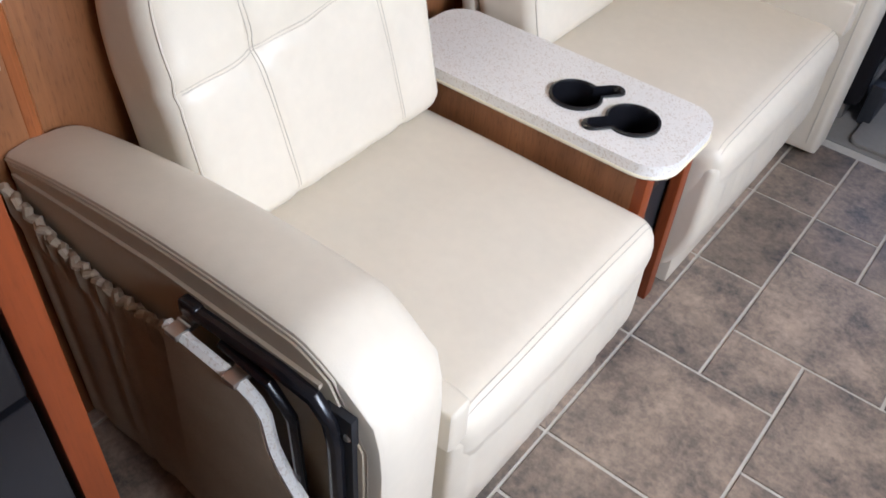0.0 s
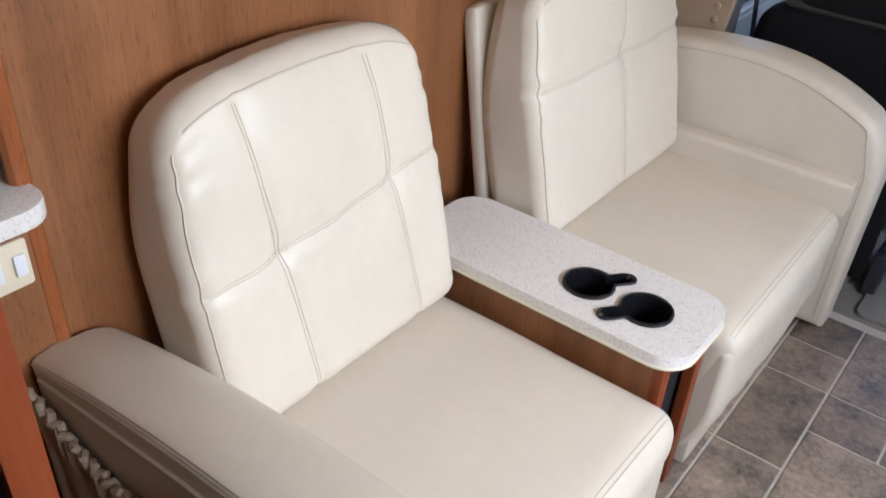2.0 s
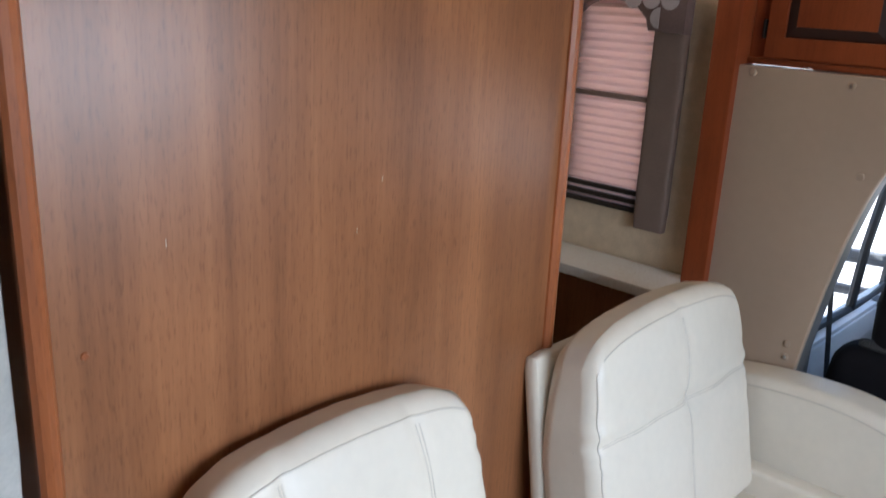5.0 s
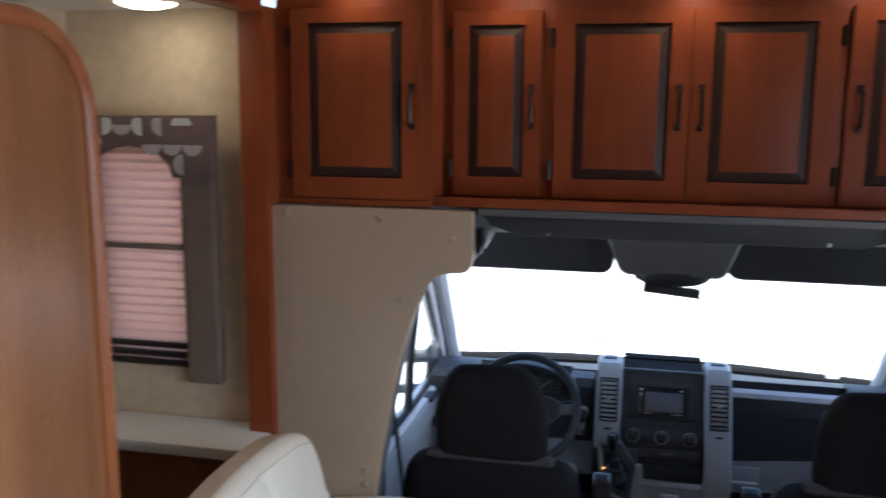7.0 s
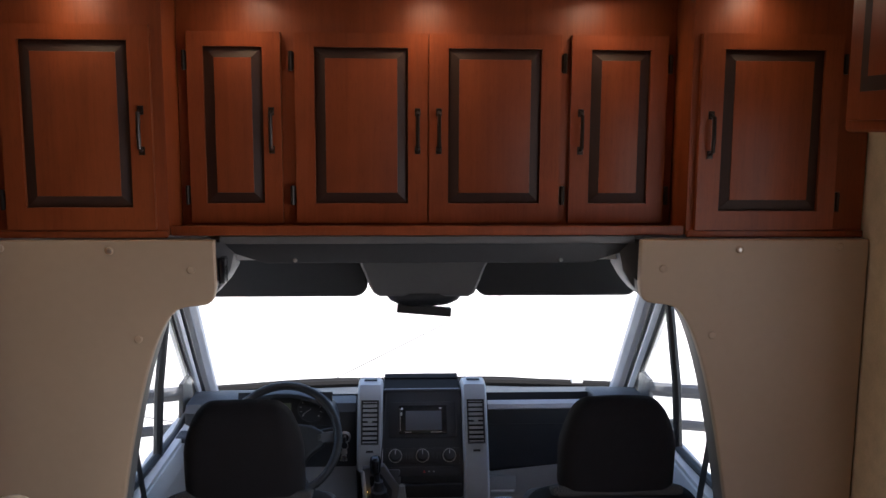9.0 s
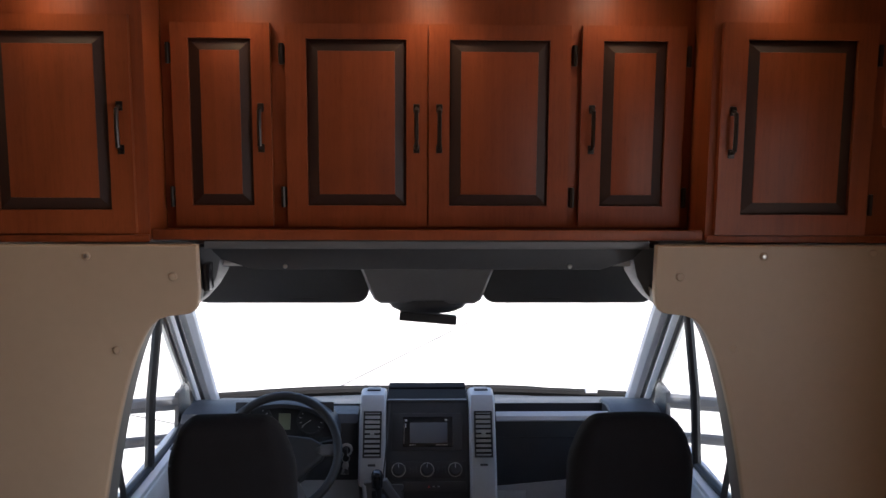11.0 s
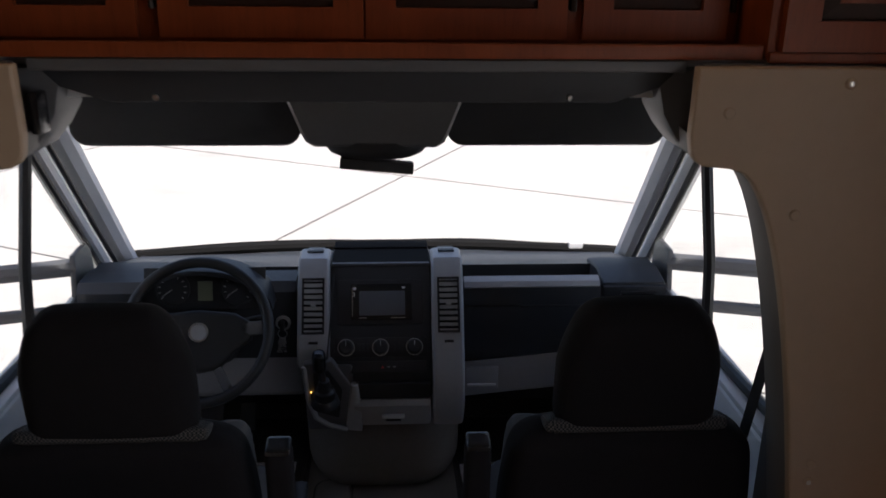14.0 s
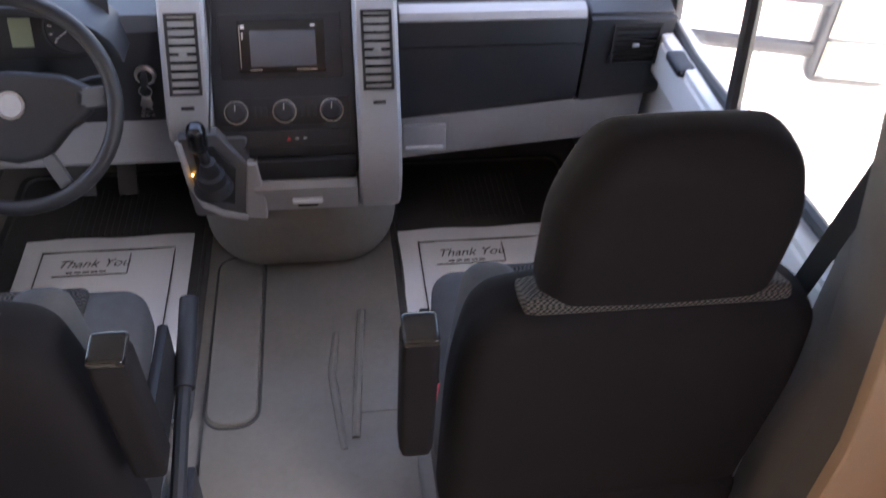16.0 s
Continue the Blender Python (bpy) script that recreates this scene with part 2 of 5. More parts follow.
def ring(x0, x1, z0, z1, a0, a1, c0, c1, y0, y1, bevel=0.0):
    """An upright rectangular frame in one piece, from y0 to y1, with the opening a0..a1, c0..c1."""
    bm = bmesh.new()
    o, h = ((x0, z0), (x1, z0), (x1, z1), (x0, z1)), ((a0, c0), (a1, c0), (a1, c1), (a0, c1))
    of, hf, ob_, hb_ = [[bm.verts.new((x, y, z)) for x, z in loop] for loop, y in ((o, y0), (h, y0), (o, y1), (h, y1))]
    for k in range(4):
        m = (k + 1) % 4
        bm.faces.new((of[k], of[m], hf[m], hf[k])), bm.faces.new((ob_[k], hb_[k], hb_[m], ob_[m]))
        bm.faces.new((of[k], ob_[k], ob_[m], of[m])), bm.faces.new((hf[k], hf[m], hb_[m], hb_[k]))
    bmesh.ops.recalc_face_normals(bm, faces=bm.faces[:])
    if bevel:
        bmesh.ops.bevel(bm, geom=[e for e in bm.edges if all(v.co.y == y0 for v in e.verts) and len({(v.co.x, v.co.z) for v in e.verts} & set(o)) != 1], offset=bevel, segments=3, affect="EDGES", profile=0.6)
    return bm


def moved(bm, m):
    bmesh.ops.transform(bm, matrix=m, verts=bm.verts[:])
    return bm


def prism(pts, axis, a, b, bevel=0.0, seg=2):
    """A plate with the outline pts, drawn in the plane across the axis, from a to b along it."""
    bm = bmesh.new()

    def at(p, q):
        return {"x": (q, p[0], p[1]), "y": (p[0], q, p[1]), "z": (p[0], p[1], q)}[axis]

    lo, hi = [bm.verts.new(at(p, a)) for p in pts], [bm.verts.new(at(p, b)) for p in pts]
    f0, f1 = bm.faces.new(lo), bm.faces.new(hi[::-1])
    for i in range(len(pts)):
        j = (i + 1) % len(pts)
        bm.faces.new((lo[j], lo[i], hi[i], hi[j]))
    bmesh.ops.recalc_face_normals(bm, faces=bm.faces[:])
    if bevel:
        bmesh.ops.bevel(bm, geom=[e for f in (f0, f1) for e in f.edges], offset=bevel, segments=seg, affect="EDGES", profile=0.6)
    return bm


def rounded(x0, x1, y0, y1, r, n=6, corners=(1, 1, 1, 1)):
    """A rectangle's outline with rounded corners, in the order ll, lr, ur, ul."""
    pts = []
    spots = ((x0, y0, 180), (x1, y0, 270), (x1, y1, 0), (x0, y1, 90))
    for (cx, cy, a0), on in zip(spots, corners):
        rr = r * on
        ox, oy = cx + (rr if cx == x0 else -rr), cy + (rr if cy == y0 else -rr)
        for k in range(n + 1 if on else 1):
            a = radians(a0 + 90 * k / n)
            pts.append((ox + rr * math.cos(a), oy + rr * math.sin(a)))
    return pts


def cyl(p, q, r, n=20, r2=None):
    p, q = Vector(p), Vector(q)
    bm = bmesh.new()
    bmesh.ops.create_cone(bm, cap_ends=True, segments=n, radius1=r, radius2=r if r2 is None else r2, depth=(q - p).length)
    return moved(bm, Matrix.Translation((p + q) / 2) @ (q - p).to_track_quat("Z", "Y").to_matrix().to_4x4())


def lathe(profile, m=Matrix(), n=28):
    """Turns a profile of (radius, height) round the local z axis."""
    bm = bmesh.new()
    rings = [[bm.verts.new((r * math.cos(2 * math.pi * k / n), r * math.sin(2 * math.pi * k / n), z)) for k in range(n)] for r, z in profile]
    for a, b in zip(rings, rings[1:]):
        for k in range(n):
            bm.faces.new((a[k], a[(k + 1) % n], b[(k + 1) % n], b[k]))
    if profile[0][0] > 1e-5:
        bm.faces.new(rings[0][::-1])
    if profile[-1][0] > 1e-5:
        bm.faces.new(rings[-1])
    bmesh.ops.remove_doubles(bm, verts=bm.verts[:], dist=1e-6)
    bmesh.ops.recalc_face_normals(bm, faces=bm.faces[:])
    return moved(bm, m)


def tube(path, r, n=10, closed=False):
    bm = bmesh.new()
    path = [Vector(p) for p in path]
    rings, side = [], None
    for i, p in enumerate(path):
        a = path[i - 1] if i or closed else p
        b = path[(i + 1) % len(path)] if i < len(path) - 1 or closed else p
        d = (b - a).normalized()
        side = (side - d * side.dot(d)).normalized() if side else d.orthogonal().normalized()
        up = d.cross(side)
        rings.append([bm.verts.new(p + r * (math.cos(2 * math.pi * k / n) * side + math.sin(2 * math.pi * k / n) * up)) for k in range(n)])
    pairs = list(zip(rings, rings[1:])) + ([(rings[-1], rings[0])] if closed else [])
    for a, b in pairs:
        for k in range(n):
            bm.faces.new((a[k], a[(k + 1) % n], b[(k + 1) % n], b[k]))
    if not closed:
        bm.faces.new(rings[0][::-1]), bm.faces.new(rings[-1])
    bmesh.ops.recalc_face_normals(bm, faces=bm.faces[:])
    return bm


def cushion(hx, hy, hz, r, n=20, puff=(0, 0, 0), taper=None, wrinkle=0.0, seed=0.0, tuft=None):
    """A soft block round the origin with half sizes h, edge radius r, swollen faces, and optional shaping of each vertex."""
    bm = bmesh.new()
    bmesh.ops.create_cube(bm, size=2)
    bmesh.ops.subdivide_edges(bm, edges=bm.edges[:], cuts=n, use_grid_fill=True)
    h = Vector((hx, hy, hz))
    for v in bm.verts:
        p = Vector(max(-1.0, min(1.0, c)) for c in v.co)
        q = Vector((math.sin(c * math.pi / 2) * 0.35 + c * 0.65) * s for c, s in zip(p, h))
        inner = Vector(max(-(s - r), min(s - r, c)) for c, s in zip(q, h))
        d = q - inner
        if d.length > 1e-6:
            big = max(abs(d.x), abs(d.y), abs(d.z))
            q = inner + d.normalized() * big
        u = [q[i] / h[i] for i in range(3)]
        for i in range(3):
            j, k = (i + 1) % 3, (i + 2) % 3
            if abs(u[i]) > 0.5:
                q[i] += math.copysign(puff[i] * max(0, 1 - u[j] ** 2) * max(0, 1 - u[k] ** 2), u[i])
        if tuft:
            q += tuft(q, u)
        if wrinkle:
            w = noise.noise(Vector((q.x * 9 + seed, q.y * 22, q.z * 9))) * wrinkle + noise.noise(Vector((q.x * 4, q.y * 4 + seed, q.z * 4))) * wrinkle * 1.5
            q += q.normalized() * w
        if taper:
            q = taper(q, u)
        v.co = q
    return bm


def obj(name, bm, material, smooth=True, angle=35):
    me = bpy.data.meshes.new(name)
    bm.to_mesh(me)
    bm.free()
    me.materials.append(material)
    if smooth:
        me.shade_smooth()
        me.set_sharp_from_angle(angle=radians(angle))
    return new(name, me)


def part(name, bm, material, parent, label="", smooth=True):
    ob = obj(name, bm, material, smooth)
    ob.parent = parent
    root = parent
    while root.parent:
        root = root.parent
    ob.matrix_parent_inverse = parent.matrix_basis.inverted() if parent == root else Matrix()
    return tagged(ob, label)


def thing(name, at, label, category, group=""):
    ob = new(name)
    ob.matrix_basis = Matrix.Translation(at)
    ob.empty_display_size = 0.1
    return tagged(ob, label, category, group)


def struct(name, bm, material, label="", category="", smooth=True):
    return tagged(obj(name, bm, material, smooth), label, category, "", "structure")


# ---- the coach: shell ----
CEIL, HALF, REAR = 2.23, 1.17, -4.9
SLIDE_X, SLIDE_Y0, SLIDE_Y1, SLIDE_CEIL = -1.78, -2.22, 0.04, 2.13
struct("floor_bed", box(-1.9, 1.3, REAR - 0.1, 0.0, -0.06, -0.004), GROUT, "pale grout bed under the vinyl tiles", "floor", False)
struct("ceiling", box(-1.2, 1.3, REAR - 0.1, 0.5, CEIL, CEIL + 0.05), WHITE, "off-white vinyl coach ceiling", "ceiling", False)
struct("ceiling_slide", box(SLIDE_X, -1.2, SLIDE_Y0, SLIDE_Y1, SLIDE_CEIL, SLIDE_CEIL + 0.06), WHITE, "off-white ceiling of the slide-out", "ceiling", False)
# kerb-side wall with its window opening
WY0, WY1, WZ0, WZ1 = -2.48, -0.64, 0.96, 1.85
struct("wall_east", join(box(HALF, HALF + 0.06, REAR, WY0, 0, CEIL), box(HALF, HALF + 0.06, WY1, 0.45, 0, CEIL), box(HALF, HALF + 0.06, WY0, WY1, 0, WZ0), box(HALF, HALF + 0.06, WY0, WY1, WZ1, CEIL)), WALLPAPER, "mottled beige wallpaper on the kerb-side wall", "wall", False)
# closing wall out of view; its dark veneer is assumed, to lower the bounce
struct("wall_south", box(-1.2, HALF, REAR - 0.06, REAR, 0, CEIL), VENEER, "unseen rear wall, dark cherry veneer to cut bounced light", "wall", False)
struct("wall_west", join(box(-1.2, -HALF, REAR, SLIDE_Y0, 0, CEIL), box(-1.2, -HALF, SLIDE_Y0, SLIDE_Y1, SLIDE_CEIL, CEIL)), WALLPAPER, "mottled beige wallpaper on the street-side wall", "wall", False)
struct("wall_slide_back", box(SLIDE_X - 0.05, SLIDE_X, SLIDE_Y0 - 0.05, SLIDE_Y1 + 0.05, 0, 2.19), WALLPAPER, "mottled beige wallpaper behind the wall bed", "wall", False)
struct("wall_slide_rear", box(SLIDE_X, -1.2, SLIDE_Y0 - 0.05, SLIDE_Y0, 0, 2.19), WALLPAPER, "mottled beige wallpaper on the slide-out's rear end", "wall", False)
# forward end of the slide-out, with its small window
EX0, EX1, EZ0, EZ1 = -1.70, -1.40, 1.10, 1.74
struct("wall_slide_front", ring(SLIDE_X, -1.2, 0, 2.19, EX0, EX1, EZ0, EZ1, SLIDE_Y1, SLIDE_Y1 + 0.05), WALLPAPER, "mottled beige wallpaper on the slide-out's end wall", "wall", False)
struct("trim_post", box(-1.205, -1.128, -0.03, 0.09, 0, 2.13, 0.004), CHERRY, "reddish cherry-stained vertical corner post", "trim")
struct("trim_slide_head", box(-1.2, -1.128, SLIDE_Y0 + 0.05, -0.03, 2.11, CEIL, 0.004), CHERRY, "cherry-stained head board over the slide-out", "trim")


def ceiling_puck(x, y, z, label, k=1.0):
    t = thing("ceiling_light", (x, y, z), label, "ceiling light", "round ceiling lights")
    m = Matrix.Translation((x, y, z)) @ pose(0, 0, 0, 180)
    part("bezel", lathe([(0.062 * k, 0), (0.062 * k, 0.004), (0.052 * k, 0.008), (0.046 * k, 0.006), (0.046 * k, 0.002)], m), IVORY, t)
    part("lens", lathe([(0.046 * k, 0.004), (0.040 * k, 0.004 + 0.008 * (k - 0.8)), (0.025 * k, 0.004 + 0.016 * (k - 0.8)), (0.0001, 0.004 + 0.020 * (k - 0.8))], m), LENS, t, "glowing frosted lens")
    return t


for px, py, _w in PUCKS:
    ceiling_puck(px, py, CEIL, "round warm ceiling light in a slim bezel")
ceiling_puck(-1.40, -0.15, SLIDE_CEIL, "wide domed ceiling light under the slide-out's ceiling", 1.7)

# ---- slide-out end window with blind, valance and drape ----
win = tagged(new("window_1"), "small slide-out window behind a pleated blind", "window", "", "structure")
win.matrix_basis = Matrix.Translation((-1.55, SLIDE_Y1, 1.4))
part("window_frame", join(box(EX0, EX0 + 0.02, 0.05, 0.085, EZ0, EZ1), box(EX1 - 0.02, EX1, 0.05, 0.085, EZ0, EZ1), box(EX0 + 0.02, EX1 - 0.02, 0.05, 0.085, EZ0, EZ0 + 0.02), box(EX0 + 0.02, EX1 - 0.02, 0.05, 0.085, EZ1 - 0.02, EZ1)), BLACK, win, "black window frame")
pane = part("pane", box(EX0 + 0.02, EX1 - 0.02, 0.068, 0.072, EZ0 + 0.02, EZ1 - 0.02), GLASS, win)
pane.visible_shadow = False
bl = thing("window_blind", (-1.55, 0.03, 1.08), "pleated beige blind with brown bottom rails, lowered", "blind")
pl = []
PN = 26
for i in range(PN):
    z = 1.10 + (1.80 - 1.10) * i / PN
    pl.append(prism([(0.030, z), (0.020, z + 0.012), (0.030, z + 0.0268), (0.034, z + 0.0268), (0.025, z + 0.012), (0.034, z)], "x", -1.715, -1.405))
part("pleats", join(*pl), BLIND, bl, "backlit pinkish-beige pleats")
for i, z in enumerate((1.084, 1.112, 1.140, 1.44)):
    part("rail", box(-1.715, -1.405, 0.012, 0.032, z, z + 0.016, 0.003), BRONZE if i < 3 else TAUPE, bl, "thin dark rail")
dr = thing("window_drape", (-1.34, 0.03, 1.04), "flat taupe side drape beside the small window", "curtain")
part("drape", moved(cushion(0.055, 0.018, 0.33, 0.010, 8), Matrix.Translation((-1.360, 0.018, 1.37))), TAUPE, dr)
part("drape", moved(cushion(0.03, 0.016, 0.33, 0.010, 8), Matrix.Translation((-1.735, 0.020, 1.37))), TAUPE, dr)
va = thing("window_valance", (-1.5, 0.02, 1.65), "padded valance in a brown and grey circle pattern", "valance")


def valance_outline():
    pts = [(-1.77, 1.83), (-1.77, 1.66), (-1.69, 1.66)]
    for k in range(9):
        a = radians(180 - 180 * k / 8)
        pts.append((-1.545 + 0.140 * math.cos(a), 1.66 + 0.088 * math.sin(a)))
    return pts + [(-1.283, 1.655), (-1.283, 1.835)]


part("padded_board", prism(valance_outline(), "y", -0.055, -0.005, 0.008), VALANCE, va)
rv = random.Random(4)
for i in range(8):
    for k in range(3):
        cx, cz = -1.75 + 0.062 * i + 0.01 + 0.03 * (k % 2), 1.806 - 0.054 * k
        inside = cz - 0.02 > 1.66 + 0.088 * math.sqrt(max(0, 1 - ((cx + 1.545) / 0.140) ** 2)) if abs(cx + 1.545) < 0.14 else True
        if inside and cx < -1.315 and cz > 1.67:
            a0 = radians(90 * rv.randrange(4))
            half = [(cx + 0.030 * math.cos(a0 + math.pi * j / 8), max(1.662, min(1.826, cz + 0.030 * math.sin(a0 + math.pi * j / 8)))) for j in range(9)]
            part("circle_patch", prism(half, "y", -0.058, -0.054), rv.choice((VAL_LIGHT, VAL_LIGHT, GREYDRAPE)), va, smooth=False)
# ledge under the window
lg = thing("window_ledge", (-1.45, -0.06, 0.0), "speckled white ledge on a cherry-veneered base", "ledge")
part("ledge_top", box(-1.778, -1.14, -0.17, 0.038, 0.885, 0.920, 0.006), SOLID, lg, "speckled off-white laminate top")
part("base", box(-1.778, -1.15, -0.13, 0.036, 0.0, 0.883), VENEER, lg, "", False)

# ---- wall bed panel ----
bed = thing("wall_bed", (-1.2, -1.4, 0.0), "folded-up wall bed with a cherry veneer underside panel", "wall bed")
BY0, BY1, BZ1, BX = -1.985, -0.828, 2.020, -1.10
part("cabinet_body", prism(rounded(BY0 + 0.027, BY1 - 0.004, 0.02, BZ1 - 0.004, 0.17, 8, (0, 0, 1, 1)), "x", -1.46, BX - 0.024), VENEER, bed)
part("face_panel", prism(rounded(BY0 + 0.03, BY1 - 0.03, 0.05, BZ1 - 0.03, 0.15, 8, (0, 0, 1, 1)), "x", BX - 0.023, BX - 0.004, 0.002), VENEER, bed, "wide vertical-grain veneer panel")
arch = rounded(BY0 + 0.016, BY1 - 0.016, 0.05, BZ1 - 0.016, 0.165, 10, (0, 0, 1, 1))
part("bead_frame", tube([(BX - 0.006, p[0], p[1]) for p in arch[1:] + arch[:1]], 0.017, 10), EDGE, bed, "rounded orange-stained edge bead")
part("screw_plug", lathe([(0.006, 0), (0.005, 0.002), (0.0001, 0.002)], pose(BX - 0.004, BY0 + 0.075, 1.25, 0, 90)), EDGE, bed)
for k in range(3):
    ra = random.Random(k)
    y, z = -1.85 + ra.random() * 0.5, 1.0 + ra.random() * 0.45
    part("scratch", box(BX - 0.0045, BX - 0.0032, y, y + 0.0009, z, z + 0.008 + 0.006 * ra.random()), CREAM_SIDE, bed, "small pale scratch", False)

# ---- nightstand at the rear end ----
ns = thing("nightstand", (-1.3, -2.1, 0.0), "built-in cherry nightstand with a speckled white top", "nightstand")
part("body", box(-1.50, -1.094, -2.20, -1.962, 0.0, 0.912, 0.002), VENEER, ns)
part("top", prism(rounded(-1.50, -1.022, -2.20, -1.961, 0.05, 6, (0, 0, 1, 0)), "z", 0.914, 0.945, 0.005), SOLID, ns, "speckled off-white top with a rounded corner")
sw = thing("switch_plate", (-1.094, -2.05, 0.85), "ivory double switch plate under the nightstand top", "switch")
part("plate", prism(rounded(-2.060, -1.990, 0.788, 0.868, 0.006, 4), "x", -1.0935, -1.087, 0.002), IVORY, sw)
for y in (-2.043, -2.007):
    part("rocker", box(-1.0875, -1.081, y - 0.009, y + 0.009, 0.810, 0.846, 0.003), WHITEP, sw)
gd = thing("grey_drape", (-1.13, -2.096, 1.045), "flat grey padded drape beside the wall bed", "curtain")
part("drape", moved(cushion(0.018, 0.096, 0.50, 0.012, 8), Matrix.Translation((-1.130, -2.096, 1.545))), GREYDRAPE, gd)

# ---- tall cabinet with the black fridge, beside the armrest ----
fr = thing("refrigerator_cabinet", (-0.9, -2.6, 0.0), "tall cherry cabinet framing a glossy black refrigerator", "cabinet")
part("stile", box(-0.625, -0.600, -2.264, -2.224, 0.0, 2.2, 0.003), CHERRY, fr, "reddish front stile")
part("side_panel", box(-1.165, -0.625, -2.262, -2.242, 0.0, 2.2), VENEER, fr)
part("stile", box(-0.625, -0.600, -3.02, -2.98, 0.0, 2.2, 0.003), CHERRY, fr)
part("refrigerator_body", box(-1.165, -0.63, -2.975, -2.27, 0.12, 1.75), BLACK, fr)
dd = part("refrigerator_door", box(-0.628, -0.603, -2.972, -2.272, 0.72, 1.75, 0.006), BLACKP, fr, "glossy black door")
part("refrigerator_door", box(-0.628, -0.603, -2.972, -2.272, 0.12, 0.71, 0.006), BLACKP, fr, "glossy black lower door")
part("door_handle", tube([(-0.600, -2.31, 0.85), (-0.565, -2.31, 0.87), (-0.565, -2.31, 1.25), (-0.600, -2.31, 1.27)], 0.008), STEEL, dd)
part("top_panel", box(-1.165, -0.605, -2.975, -2.266, 1.76, 2.2), VENEER, fr)

# ---- theatre seats ----
CX_F, CX_B = -0.315, -0.84


def seam(path, parent, r=0.0032):
    part("seam", tube(path, r, 6), CREAM_SEAM, parent)


def on_front(tree, y, z, lift=0.0):
    """The point of a cushion's front (towards +x) at y, z."""
    hit = tree.ray_cast(Vector((1, y, z)), Vector((-1, 0, 0)))[0]
    return (hit or Vector((0.08, y, z))) + Vector((lift, 0, 0))


def recliner(name, y0, y1, arm_side, arm_y0, arm_y1, arm_z, arm_x, label, seed):
    t = thing(name, ((CX_F + CX_B) / 2, (y0 + y1) / 2, 0), label, "recliner", "theatre recliners")
    yc, hy = (y0 + y1) / 2, (y1 - y0) / 2
    part("base", box(-0.86, -0.365, y0 + 0.03, y1 - 0.03, 0.0, 0.24, 0.01), CREAM, t, "cream vinyl base")

    # seat: soft top, rolled front that curves in under itself
    def seat_shape(q, u):
        low = max(0.0, (0.02 - q.z) / 0.2)
        if u[0] > 0:
            q.x -= low * 0.05 * u[0]
        q.z += 0.012 * (1 - u[1] ** 2) * max(0.0, 1 - u[0] ** 2) if u[2] > 0 else 0
        return q

    seat = moved(cushion((CX_F - CX_B) / 2 + 0.06, hy, 0.10, 0.050, 26, (0.012, 0, 0.006), seat_shape, 0.0022, seed), Matrix.Translation(((CX_F + CX_B) / 2 - 0.06, yc, 0.342)))
    seat_tree = BVHTree.FromBMesh(seat)
    part("seat_cushion", seat, CREAM, t, "smooth cream vinyl seat")
    for lead in (0.020, 0.029):
        hits = [seat_tree.ray_cast(Vector((CX_F - lead, y0 + 0.02 + (y1 - y0 - 0.04) * k / 60, 1.0)), Vector((0, 0, -1)))[0] for k in range(61)]
        seam([h for h in hits if h], t, 0.0012)

    def fold(q, u):
        top = 0.5 + 0.5 * u[2]
        w = 0.0042 * math.sin(q.y * 88 + 2.5 * math.sin(q.y * 23 + seed)) + 0.003 * math.sin(q.y * 51 + seed)
        return Vector((q.x + w * (0.25 + top * (1.2 - top)) - 0.055 * max(0, -u[2]) ** 2, q.y, q.z))

    part("footrest_flap", moved(cushion(0.058, hy - 0.001, 0.165, 0.020, 44, (0.012, 0, 0), fold, 0.001, seed + 3), Matrix.Translation((CX_F - 0.066, yc, 0.232))), CREAM, t, "gathered front flap of the footrest")
    # backrest, leaning back, with upright seams and one level seam
    cols = (-0.44, 0.50) if arm_side < 0 else (0.05,)

    lev0, lev1 = (0.07, 0.10) if arm_side < 0 else (0.22, 0.0)
    slant = 0.095 if arm_side < 0 else 0.0

    def tuft(q, u):
        if u[0] < 0.3:
            return Vector((0, 0, 0))
        level = lev0 + lev1 * u[1]
        d = 0.006 * math.exp(-((u[2] - level) / 0.045) ** 2)
        d -= 0.014 * math.exp(-((u[2] - 0.62) / 0.30) ** 2) * (1 - u[1] ** 2)
        for c in cols:
            d += 0.007 * math.exp(-((u[1] - c + slant * u[2]) / 0.045) ** 2) + 0.008 * math.exp(-((u[1] - c) / 0.13) ** 2) * math.exp(-((u[2] - level) / 0.10) ** 2)
            r = math.hypot((u[1] - c) * hy, (u[2] - level) * 0.3)
            a = math.atan2(u[2] - level, u[1] - c)
            d += 0.0026 * math.sin(a * 7 + seed) * math.exp(-(r / 0.085) ** 2) * min(1, r / 0.03)
        edge = max(0.0, (abs(u[1]) - 0.72) / 0.28)
        d += 0.0042 * edge * math.sin(u[2] * 26 + 3 * math.sin(u[2] * 7 + seed)) * max(0, 1 - abs(u[2] - 0.45))
        return Vector((-d, 0, 0))

    def crown(q, u):
        q.z += 0.034 * (1 - u[1] ** 2) * max(0, u[2])
        q.z -= 0.026 * (max(0, abs(u[1]) - 0.6) / 0.4) ** 2 * max(0, u[2])
        q.y *= 1 - 0.075 * max(0, u[2]) ** 2
        if u[0] < 0:
            q.x += 0.065 * max(0, u[2]) ** 1.3
        return q

    lean = Matrix.Translation((-1.000 if arm_side < 0 else -0.957, yc, 0.728)) @ pose(0, 0, 0, 0, -13)
